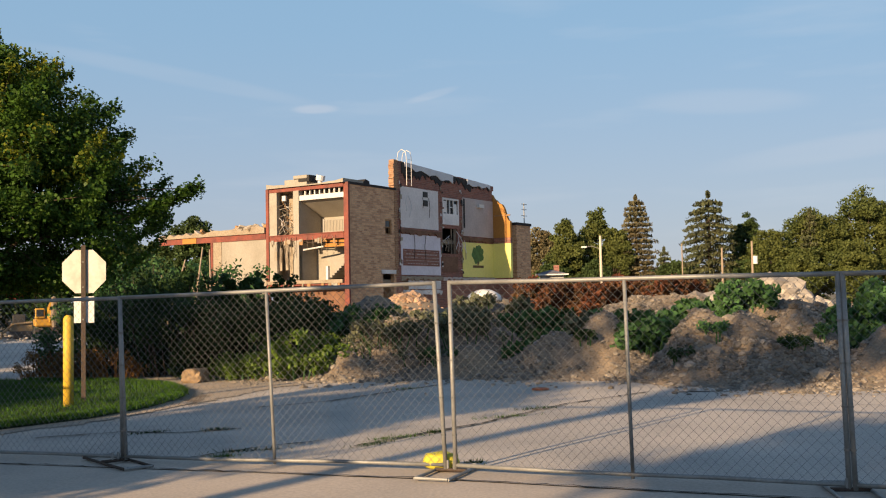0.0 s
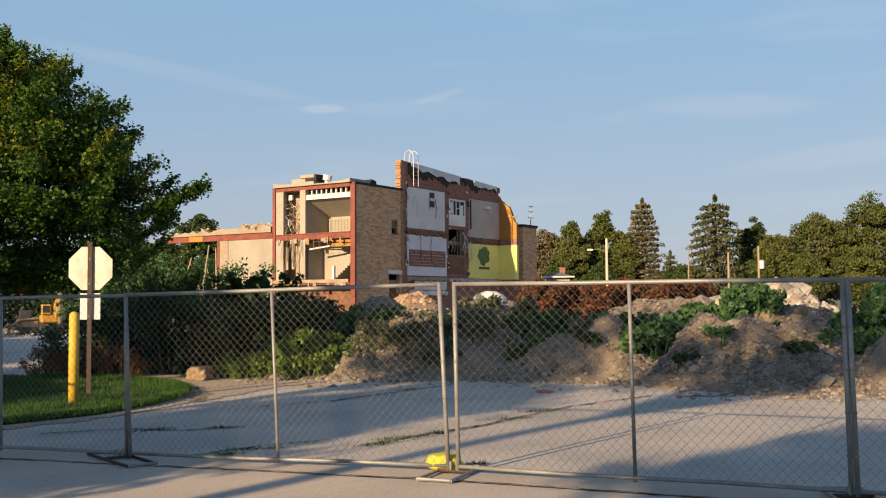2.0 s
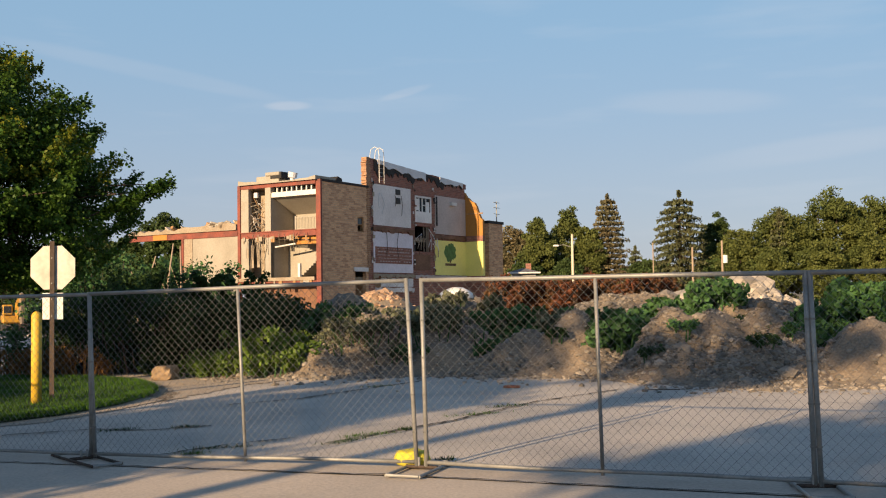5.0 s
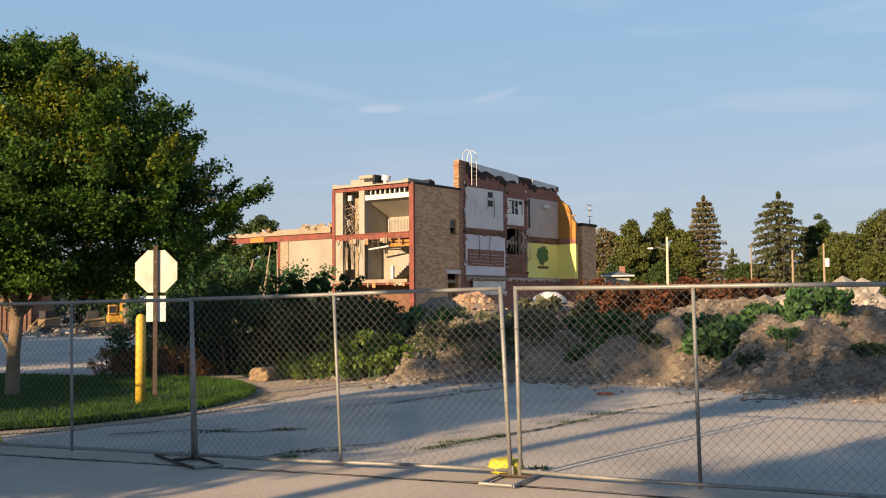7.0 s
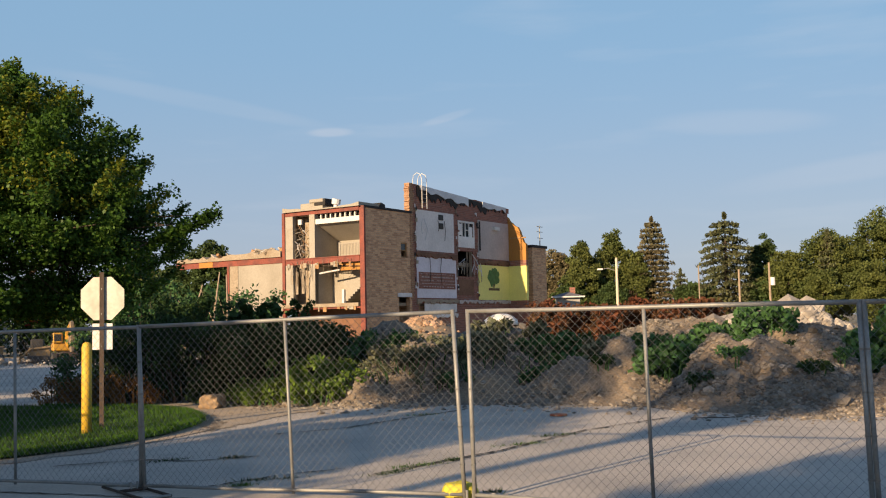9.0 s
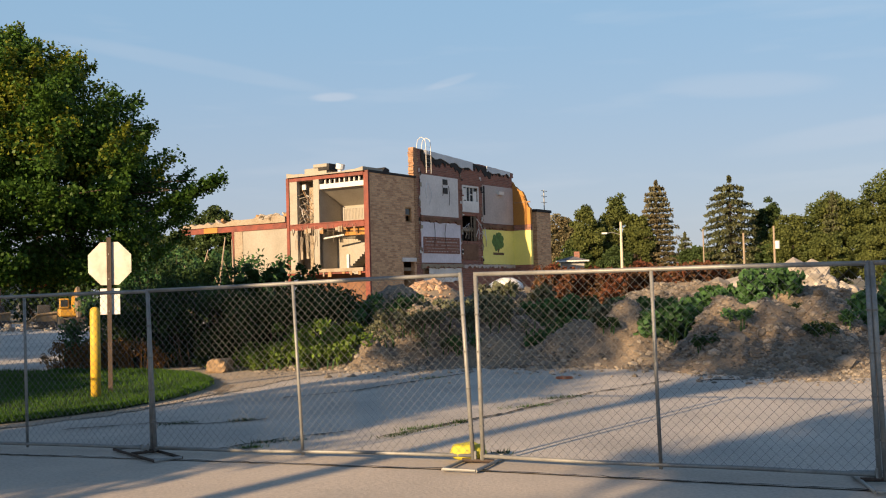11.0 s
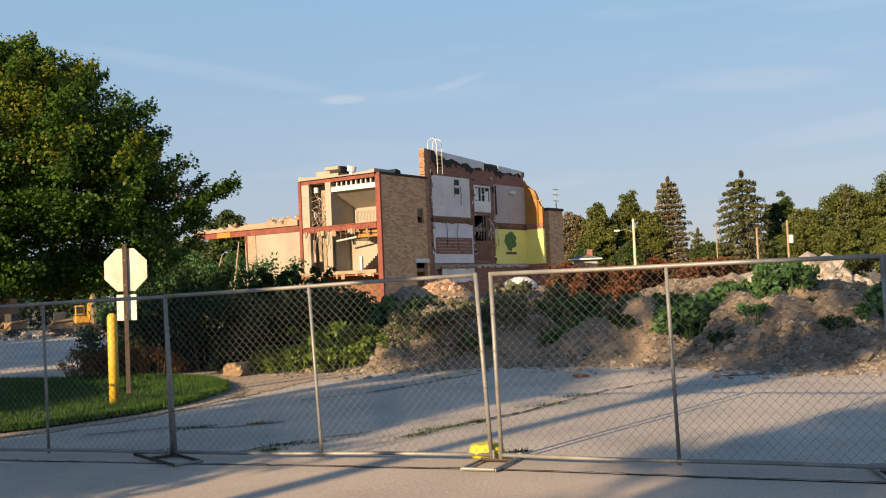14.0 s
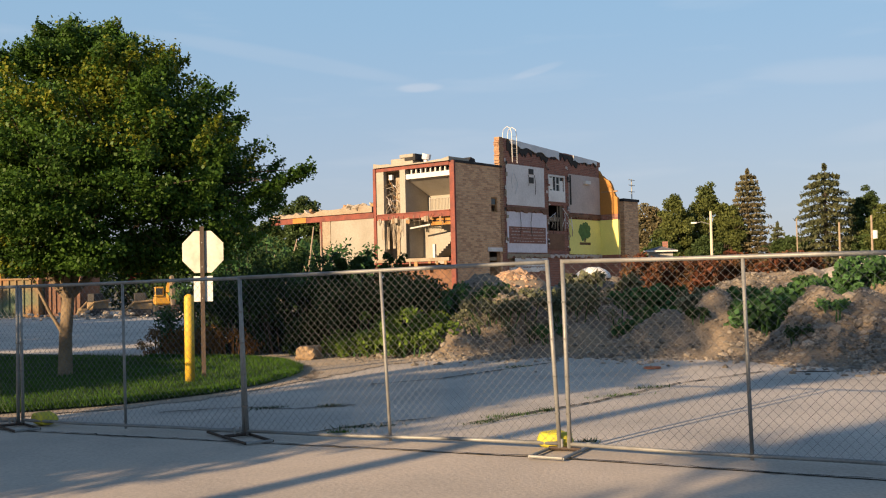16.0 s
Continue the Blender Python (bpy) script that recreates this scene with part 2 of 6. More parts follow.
M = {
    "concrete_road": material("concrete_road", (0.50, 0.43, 0.36), 0.9, 0.22, 0.5, 30, 0.25, tint=(0.38, 0.335, 0.29)),
    "asphalt": material("asphalt", (0.52, 0.465, 0.41), 0.92, 0.34, 0.55, 38, 0.4, tint=(0.395, 0.36, 0.325)),
    "soil": material("soil", (0.245, 0.188, 0.132), 0.95, 0.5, 0.9, 22, 1.0, tint=(0.165, 0.143, 0.12)),
    "dirt": material("dirt", (0.43, 0.345, 0.255), 0.95, 0.35, 0.8, 30, 0.6, tint=(0.36, 0.31, 0.26)),
    "brick_rubble": material("brick_rubble", (0.44, 0.29, 0.19), 0.9, 0.35, 2, 14, 0.5, island=0.5),
    "gravel": material("gravel", (0.25, 0.225, 0.2), 0.95, 0.35, 0.3, 10, 0.6, tint=(0.18, 0.165, 0.15)),
    "earth": material("earth", (0.24, 0.19, 0.135), 0.95, 0.35, 0.15, 4, 0.6, tint=(0.13, 0.13, 0.07)),
    "stone": material("stone", (0.25, 0.218, 0.182), 0.9, 0.3, 4, 30, 0.5, island=0.5),
    "white_rubble": material("white_rubble", (0.38, 0.34, 0.29), 0.9, 0.3, 1.5, 12, 0.6, island=0.3),
    "tan_rock": material("tan_rock", (0.33, 0.235, 0.145), 0.9, 0.35, 3, 20, 0.7),
    "grass": material("grass", (0.058, 0.135, 0.014), 0.7, 0.4, 0.8, 20, 0.2, tint=(0.036, 0.085, 0.012), island=0.4, translucent=0.25),
    "turf": material("turf", (0.024, 0.046, 0.009), 0.95, 0.4, 1.2, 30, 0.7),
    "dry_grass": material("dry_grass", (0.24, 0.125, 0.04), 0.8, 0.4, 2, 20, 0.2, island=0.4, translucent=0.2),
    "leaf": material("leaf", (0.062, 0.128, 0.018), 0.5, 0.3, 0.7, 14, 0, tint=(0.036, 0.08, 0.013), island=0.35, translucent=0.3),
    "leaf_yellow": material("leaf_yellow", (0.185, 0.2, 0.017), 0.55, 0.25, 0.9, 14, 0, tint=(0.12, 0.155, 0.017), island=0.25, translucent=0.3),
    "leaf_weed": material("leaf_weed", (0.07, 0.155, 0.05), 0.6, 0.3, 0.8, 12, 0, tint=(0.04, 0.10, 0.034), island=0.35, translucent=0.22),
    "leaf_dusty": material("leaf_dusty", (0.15, 0.155, 0.095), 0.8, 0.35, 1.2, 14, 0, tint=(0.09, 0.11, 0.06), island=0.4, translucent=0.15),
    "leaf_bright": material("leaf_bright", (0.13, 0.21, 0.03), 0.55, 0.3, 1.5, 12, 0, island=0.3, translucent=0.3),
    "leaf_bush": material("leaf_bush", (0.035, 0.07, 0.02), 0.6, 0.35, 0.6, 12, 0, tint=(0.022, 0.045, 0.014), island=0.4, translucent=0.2),
    "leaf_far": material("leaf_far", (0.112, 0.132, 0.036), 0.65, 0.3, 0.16, 3, 0, tint=(0.066, 0.096, 0.03), island=0.28, translucent=0.25),
    "leaf_far_dark": material("leaf_far_dark", (0.06, 0.095, 0.03), 0.65, 0.35, 0.2, 5, 0, island=0.4, translucent=0.2),
    "needle": material("needle", (0.095, 0.10, 0.045), 0.7, 0.35, 0.3, 6, 0, tint=(0.075, 0.09, 0.045), island=0.4, translucent=0.1),
    "needle_brown": material("needle_brown", (0.16, 0.13, 0.07), 0.7, 0.35, 0.3, 6, 0, tint=(0.11, 0.11, 0.06), island=0.4, translucent=0.1),
    "sumac": material("sumac", (0.125, 0.045, 0.024), 0.7, 0.35, 0.5, 6, 0, tint=(0.085, 0.065, 0.026), island=0.45, translucent=0.2),
    "bark": material("bark", (0.25, 0.19, 0.125), 0.9, 0.35, 3, 25, 0.9, tint=(0.17, 0.13, 0.09)),
    "bark_dark": material("bark_dark", (0.085, 0.065, 0.048), 0.9, 0.35, 3, 25, 0.8),
    "galvanised": material("galvanised", (0.265, 0.27, 0.265), 0.5, 0.22, 5, 40, 0.1, metal=0.25, tint=(0.205, 0.205, 0.2)),
    "wire": material("wire", (0.22, 0.22, 0.215), 0.5, 0.2, 3, 30, 0, metal=0.6),
    "yellow_paint": material("yellow_paint", (0.72, 0.47, 0.045), 0.55, 0.15, 4, 30, 0.15, tint=(0.55, 0.36, 0.05)),
    "sandbag": material("sandbag", (0.54, 0.48, 0.045), 0.7, 0.2, 5, 60, 0.5, tint=(0.52, 0.46, 0.05)),
    "sign_back": material("sign_back", (0.52, 0.49, 0.45), 0.45, 0.15, 2.5, 18, 0.08, metal=0.35, tint=(0.36, 0.34, 0.31)),
    "rusty_post": material("rusty_post", (0.07, 0.05, 0.04), 0.7, 0.35, 8, 40, 0.4, metal=0.3),
    "tan_brick": brick_material("tan_brick", (0.66, 0.40, 0.225), (0.34, 0.17, 0.095), (0.48, 0.36, 0.26)),
    "red_brick": brick_material("red_brick", (0.29, 0.118, 0.085), (0.165, 0.073, 0.06), (0.28, 0.21, 0.17)),
    "broken_brick": brick_material("broken_brick", (0.36, 0.20, 0.11), (0.24, 0.125, 0.075), (0.36, 0.28, 0.2)),
    "red_steel": material("red_steel", (0.23, 0.06, 0.04), 0.65, 0.35, 1.5, 15, 0.2, tint=(0.14, 0.045, 0.035)),
    "cream": material("cream", (0.345, 0.318, 0.27), 0.85, 0.16, 0.5, 8, 0.15, tint=(0.285, 0.26, 0.215)),
    "cream_dirty": material("cream_dirty", (0.33, 0.28, 0.215), 0.9, 0.3, 0.9, 8, 0.3, tint=(0.27, 0.215, 0.155)),
    "plaster_white": material("plaster_white", (0.80, 0.77, 0.75), 0.85, 0.14, 0.5, 8, 0.15, tint=(0.55, 0.52, 0.51)),
    "plaster_grey": material("plaster_grey", (0.74, 0.70, 0.69), 0.85, 0.14, 0.4, 7, 0.15),
    "plaster_taupe": material("plaster_taupe", (0.51, 0.44, 0.415), 0.85, 0.16, 0.4, 7, 0.15),
    "plaster_lilac": material("plaster_lilac", (0.75, 0.71, 0.78), 0.85, 0.14, 0.4, 7, 0.15),
    "orange_wall": material("orange_wall", (0.42, 0.195, 0.045), 0.8, 0.16, 0.7, 8, 0.15),
    "yellow_wall": material("yellow_wall", (0.84, 0.77, 0.24), 0.8, 0.1, 0.4, 8, 0.1),
    "mural_green": material("mural_green", (0.10, 0.20, 0.06), 0.8, 0.3, 2, 10, 0.1),
    "mural_brown": material("mural_brown", (0.16, 0.10, 0.05), 0.8, 0.3, 2, 10, 0.1),
    "crack": material("crack", (0.065, 0.055, 0.045), 0.9, 0.4, 3, 20, 0.3),
    "tar": material("tar", (0.03, 0.028, 0.028), 0.8, 0.3, 2, 10, 0.4),
    "white_metal": material("white_metal", (0.62, 0.63, 0.66), 0.5, 0.14, 0.6, 8, 0.1, metal=0.1),
    "white_paint": material("white_paint", (0.66, 0.64, 0.61), 0.6, 0.1, 1, 10, 0.1),
    # near-black that paints the shade of unlit rooms behind the school's openings
    "shade_black": material("shade_black", (0.03, 0.027, 0.025), 0.95, 0.3, 1, 6, 0.2),
    "wood": material("wood", (0.38, 0.22, 0.10), 0.8, 0.3, 3, 20, 0.3),
    "pole_wood": material("pole_wood", (0.34, 0.27, 0.20), 0.9, 0.25, 2, 20, 0.3),
    "pole_pale": material("pole_pale", (0.62, 0.55, 0.43), 0.8, 0.15, 2, 20, 0.1),
    "container_rust": material("container_rust", (0.27, 0.135, 0.055), 0.75, 0.35, 0.45, 9, 0.3, tint=(0.10, 0.15, 0.09)),
    "container_brown": material("container_brown", (0.20, 0.105, 0.065), 0.8, 0.35, 0.7, 9, 0.3),
    "container_dark": material("container_dark", (0.045, 0.03, 0.028), 0.8, 0.35, 0.7, 9, 0.3),
    "machine_yellow": material("machine_yellow", (0.46, 0.25, 0.03), 0.5, 0.2, 2, 15, 0.1, tint=(0.45, 0.25, 0.05)),
    "machine_dusty": material("machine_dusty", (0.27, 0.185, 0.09), 0.8, 0.35, 2, 15, 0.2, tint=(0.17, 0.135, 0.10)),
    "machine_dark": material("machine_dark", (0.045, 0.043, 0.042), 0.7, 0.3, 2, 15, 0.2),
    "siding_white": material("siding_white", (0.36, 0.35, 0.33), 0.75, 0.1, 0.6, 8, 0.1),
    "shingles": material("shingles", (0.15, 0.15, 0.17), 0.9, 0.25, 0.8, 10, 0.4),
    "store_white": material("store_white", (0.345, 0.345, 0.355), 0.75, 0.1, 0.5, 8, 0.1),
    "store_red": material("store_red", (0.50, 0.028, 0.035), 0.5, 0.1, 1, 10, 0.05),
    "store_yellow": material("store_yellow", (0.85, 0.58, 0.03), 0.5, 0.1, 1, 10, 0.05),
    "glass_dark": material("glass_dark", (0.035, 0.04, 0.045), 0.08, 0.2, 1, 5, 0),
    "white_plastic": material("white_plastic", (0.75, 0.74, 0.72), 0.6, 0.1, 2, 10, 0.1),
    "shingle_grey": material("shingle_grey", (0.075, 0.07, 0.068), 0.9, 0.4, 8, 40, 0.4, island=0.6),
    "scrap_white": material("scrap_white", (0.8, 0.79, 0.77), 0.7, 0.2, 3, 20, 0.2, island=0.2),
    "terracotta": material("terracotta", (0.42, 0.13, 0.06), 0.85, 0.25, 3, 30, 0.3),
}


# ---- building helpers ----
def thing(name, x, y, z=0.0, turn=0.0, label="", category="", group="", kind=""):
    ob = new(name)
    ob.empty_display_size = 0.3
    ob.matrix_world = pose(x, y, z, 0, 0, turn)
    return tagged(ob, label, category, group, kind)


def part(name, bm, mat, parent=None, label="", smooth=False):
    me = bpy.data.meshes.new(name)
    bm.to_mesh(me)
    bm.free()
    me.materials.append(M[mat])
    if smooth:
        me.shade_smooth()
    ob = new(name, me)
    ob.parent = parent
    return tagged(ob, label) if label else ob


def box(bm, x0, x1, y0, y1, z0, z1, bevel=0.0):
    c = [bm.verts.new(p) for p in ((x0, y0, z0), (x1, y0, z0), (x1, y1, z0), (x0, y1, z0), (x0, y0, z1), (x1, y0, z1), (x1, y1, z1), (x0, y1, z1))]
    fs = [bm.faces.new([c[i] for i in f]) for f in ((3, 2, 1, 0), (4, 5, 6, 7), (0, 1, 5, 4), (1, 2, 6, 5), (2, 3, 7, 6), (3, 0, 4, 7))]
    if bevel:
        bmesh.ops.bevel(bm, geom=list({e for f in fs for e in f.edges}), offset=bevel, segments=1, affect="EDGES")
    return bm


def boxes(*rows, bevel=0.0):
    bm = bmesh.new()
    for r in rows:
        box(bm, *r, bevel=bevel)
    return bm


def tube(bm, points, radii, n=8, caps=True):
    """A round tube through the points, one radius each."""
    pts = [Vector(p) for p in points]
    rings = []
    for i, p in enumerate(pts):
        d = (pts[min(i + 1, len(pts) - 1)] - pts[max(i - 1, 0)]).normalized()
        a = d.orthogonal().normalized() if i == 0 else (a - d * a.dot(d)).normalized()
        b = d.cross(a)
        r = radii[i] if hasattr(radii, "__len__") else radii
        rings.append([bm.verts.new(p + (a * math.cos(2 * math.pi * k / n) + b * math.sin(2 * math.pi * k / n)) * r) for k in range(n)])
    for q, w in zip(rings, rings[1:]):
        for k in range(n):
            bm.faces.new((q[k], q[(k + 1) % n], w[(k + 1) % n], w[k]))
    if caps:
        bm.faces.new(rings[0][::-1])
        bm.faces.new(rings[-1])
    return bm


def pydata(name, verts, faces, mat, parent=None, label="", smooth=False):
    me = bpy.data.meshes.new(name)
    me.from_pydata([tuple(map(float, v)) for v in verts], [], [tuple(map(int, f)) for f in faces])
    me.materials.append(M[mat])
    if smooth:
        me.shade_smooth()
    ob = new(name, me)
    ob.parent = parent
    return tagged(ob, label) if label else ob


def leaf_cloud(name, pts, size, mat, parent, seed=1, ratio=0.6, spread=0.4, label="", droop=0.0):
    """Many small folded leaves, one round each point."""
    rng = np.random.default_rng(seed)
    pts = np.asarray(pts, float)
    k = len(pts)
    d = rng.normal(size=(k, 3))
    d[:, 2] -= droop
    d /= np.linalg.norm(d, axis=1, keepdims=True)
    side = np.cross(d, rng.normal(size=(k, 3)))
    side /= np.linalg.norm(side, axis=1, keepdims=True)
    nor = np.cross(d, side)
    s = size * rng.uniform(1 - spread, 1 + spread, (k, 1))
    base, tip = pts - d * s * 0.5, pts + d * s * 0.5
    l, r = pts + side * s * ratio * 0.5 + nor * s * 0.12 - d * s * 0.06, pts - side * s * ratio * 0.5 + nor * s * 0.12 - d * s * 0.06
    v = np.stack([base, r, tip, l], 1).reshape(-1, 3)
    me = bpy.data.meshes.new(name)
    me.vertices.add(4 * k)
    me.vertices.foreach_set("co", v.ravel())
    me.loops.add(4 * k)
    me.loops.foreach_set("vertex_index", np.arange(4 * k))
    me.polygons.add(k)
    me.polygons.foreach_set("loop_start", np.arange(0, 4 * k, 4))
    me.update(calc_edges=True)
    me.materials.append(M[mat])
    ob = new(name, me)
    ob.parent = parent
    return tagged(ob, label) if label else ob


def clumps(rng, centres, radii, per, flat=0.7):
    """Points in soft balls round the centres."""
    out = []
    for c, r in zip(centres, radii):
        d = rng.normal(size=(per, 3))
        d /= np.linalg.norm(d, axis=1, keepdims=True)
        out.append(np.asarray(c) + d * (rng.uniform(0, 1, (per, 1)) ** 0.45) * r * np.array((1, 1, flat)))
    return np.concatenate(out)


def stones(name, places, size, mat, parent, seed=3):
    """Joined low stones: squashed, jittered icosahedra at the places."""
    rng = np.random.default_rng(seed)
    bm = bmesh.new()
    bmesh.ops.create_icosphere(bm, subdivisions=1, radius=1.0)
    v0 = np.array([v.co[:] for v in bm.verts])
    f0 = np.array([[v.index for v in f.verts] for f in bm.faces])
    bm.free()
    vs, fs = [], []
    for i, p in enumerate(places):
        s = size * rng.lognormal(0, 0.5)
        a = rng.uniform(0, 6.28)
        m = np.array(((math.cos(a), -math.sin(a), 0), (math.sin(a), math.cos(a), 0), (0, 0, 1)))
        q = v0 * rng.uniform(0.75, 1.25, (len(v0), 1)) * np.array((1.2, 0.85, 0.7)) * s
        vs.append(q @ m.T + np.asarray(p))
        fs.append(f0 + i * len(v0))
    return pydata(name, np.concatenate(vs), np.concatenate(fs), mat, parent)


# ---- ground ----
FENCE_O, FENCE_A = Vector((-0.39, 9.5, 0.0)), -18.5


def gz(x):
    """The ground falls a little towards the west."""
    return -0.0165 * min(max(-x - 0.5, 0.0), 11.5)


def fence_xy(s, d):
    a = radians(FENCE_A)
    return FENCE_O.x + s * math.cos(a) - d * math.sin(a), FENCE_O.y + s * math.sin(a) + d * math.cos(a)


def sheet(name, ss, ds, lift, mat, label, category, to_world=True, rough=0.0):
    vs, fs = [], []
    for d in ds:
        for s in ss:
            x, y = fence_xy(s, d) if to_world else (s, d)
            vs.append((x, y, gz(x) + lift + (rough * noise.noise((x * 0.6, y * 0.6, 3.0)) if rough else 0.0)))
    w = len(ss)
    for j in range(len(ds) - 1):
        for i in range(w - 1):
            k = j * w + i
            fs.append((k, k + 1, k + w + 1, k + w))
    ob = pydata(name, vs, fs, mat, None, "", True)
    return tagged(ob, label, category, kind="structure")


spread = [-3000, -900, -300, -120, -60, -30, -12, -9, -6, -3, -0.5, 3, 8, 30, 80, 200, 900, 3000]
sheet("ground", spread, [-400, -60, -20, 0, 20, 60, 150, 400, 1200, 4500], -0.06, "earth", "bare brown earth ground reaching the horizon", "ground", False)
fine = [-90, -40, -20] + [-14 + 0.7 * i for i in range(50)] + [30, 60, 110]
sheet("road", fine, [-30, -20, -12] + [-8 + 0.5 * i for i in range(16)] + [-0.34], 0.0, "concrete_road", "worn tan concrete street surface", "road", rough=0.006)
sheet("pavement", fine, [-0.325, 0.0, 0.4], 0.004, "concrete_road", "concrete gutter apron under the fence", "pavement")
sheet("lot", fine, [0.415] + [1 + 0.6 * i for i in range(24)] + [18, 24, 34, 48], 0.0, "asphalt", "faded grey asphalt lot with cracks", "parking lot", rough=0.01)

# grass island
ISLE = [(-30, 9.0), (-22, 8.7), (-14, 9.9), (-10.6, 11.3), (-8.6, 12.2), (-6.9, 13.25), (-6.0, 14.5), (-5.65, 15.9), (-5.65, 17.2), (-6.0, 18.6), (-6.8, 20.1), (-8.2, 21.5), (-11, 22.8), (-15, 24.2), (-21, 26.2), (-30, 28)]

ISLE = [(0.2 + (x - 0.2) * 1.05, -0.15 + (y + 0.15) * 1.05) for x, y in ISLE]


def inside(x, y, poly):
    hit = False
    for (ax, ay), (bx, by) in zip(poly, poly[1:] + poly[:1]):
        if (ay > y) != (by > y) and x < (bx - ax) * (y - ay) / (by - ay) + ax:
            hit = not hit
    return hit


def isle():
    bm = bmesh.new()
    top = [bm.verts.new((x, y, gz(x) + 0.07)) for x, y in ISLE]
    low = [bm.verts.new((x + (0.12 if x > -9 else 0), y - 0.05, gz(x) - 0.05)) for x, y in ISLE]
    bm.faces.new(top)
    for i in range(len(top)):
        j = (i + 1) % len(top)
        bm.faces.new((low[i], low[j], top[j], top[i]))
    bmesh.ops.triangulate(bm, faces=bm.faces[:])
    lawn = tagged(part("lawn", bm, "turf"), "mown green grass island with a ragged edge", "lawn", kind="structure")
    rng = np.random.default_rng(11)
    pts = []
    while len(pts) < 95000:
        x, y = rng.uniform(-17, -5.4), rng.uniform(10.4, 24.5)
        if rng.uniform() < 0.25:
            i = rng.integers(3, 12)
            t = rng.uniform()
            x, y = (1 - t) * np.array(ISLE[i]) + t * np.array(ISLE[i + 1]) + rng.normal(0, 0.07, 2)
            pts.append((x, y))
        elif inside(x, y, ISLE):
            pts.append((x, y))
    vs, fs = [], []
    for i, (x, y) in enumerate(pts):
        a, h, w = rng.uniform(0, 6.28), rng.uniform(0.045, 0.115), rng.uniform(0.005, 0.011)
        lx, ly = rng.normal(0, 0.03, 2)
        z = gz(x) + 0.05
        vs += [(x - w * math.cos(a), y - w * math.sin(a), z), (x + w * math.cos(a), y + w * math.sin(a), z), (x + lx, y + ly, z + h)]
        fs.append((3 * i, 3 * i + 1, 3 * i + 2))
    tagged(pydata("grass", vs, fs, "grass"), "short green grass blades on the island", "grass", kind="stuff")


isle()

# ---- soil and rubble mounds ----
MOUNDS = [(1.15, 21.5, 0.8, 0.85, 0.9), (2.3, 22.1, 1.08, 0.85, 1.2), (3.85, 20.35, 1.12, 0.72, 1.3), (4.75, 20.3, 1.0, 0.75, 1.4), (5.85, 20.5, 1.22, 0.8, 1.5), (5.2, 18.9, 0.55, 0.9, 0.8), (3.6, 18.9, 0.45, 0.7, 0.7),
          (7.15, 18.9, 1.0, 0.72, 1.0), (7.95, 19.0, 1.02, 0.75, 1.0), (10.4, 18.9, 0.95, 1.3, 1.4), (10.6, 23.9, 1.3, 2.3, 1.5), (6.6, 26.2, 1.3, 3.4, 2.6), (4.2, 28.5, 1.25, 3.4, 2.5), (-2.6, 23.9, 1.12, 1.5, 1.1), (-0.5, 23.4, 0.95, 1.3, 1.2), (-0.9, 22.0, 0.45, 0.9, 0.6),
          (-3.2, 27.2, 1.6, 2.2, 2.0), (-0.2, 26.8, 1.25, 2.0, 1.9), (-4.9, 23.4, 0.22, 1.4, 1.0), (-3.4, 22.25, 0.5, 0.45, 0.55), (12.5, 28, 1.15, 3.5, 3.0), (-1.5, 30, 1.3, 4, 3)]
EDGE = [(-7, 22.4), (-5.4, 21.9), (-4, 21.7), (-3, 21.3), (-1, 20.9), (0.2, 20.6), (2.2, 19.9), (3.4, 18.4), (4.7, 17.6), (6, 17.2), (7, 17.0), (9, 16.9), (12, 16.7), (16, 16.6)]


def edge_y(x):
    for (ax, ay), (bx, by) in zip(EDGE, EDGE[1:]):
        if x <= bx:
            return ay + (by - ay) * max(0, x - ax) / (bx - ax)
    return EDGE[-1][1]


def mound_z(x, y):
    h = 0.0
    for mx, my, mh, rx, ry in MOUNDS:
        h = (h ** 3 + (mh * math.exp(-(((x - mx) / rx) ** 2 + ((y - my) / ry) ** 2))) ** 3) ** (1 / 3)
    n1 = noise.fractal((x * 0.55, y * 0.55, 1.7), 1.0, 2.0, 5)
    n2 = noise.noise((x * 3.1, y * 3.1, 7.0))
    e = y - edge_y(x) + 0.35 * noise.noise((x * 1.3, 4.0, 0.0))
    k = min(max((e + 0.25) / 1.1, 0.0), 1.0)
    w = min(max((x + 6.6) / 1.5, 0), 1) * min(max((36 - y) / 3, 0), 1)
    return gz(x) - 0.03 + k * w * max(0.05, (h * 1.02 + 0.22 * n1 * (0.4 + h) + 0.06 * n2 + 0.15 * h * (0.3 - abs(noise.noise((x * 1.9, y * 1.9, 6.0)))) + 0.055 * noise.noise((x * 5.3, y * 5.3, 2.0)) + 0.035 * noise.noise((x * 11.0, y * 11.0, 5.0)) + 0.10))


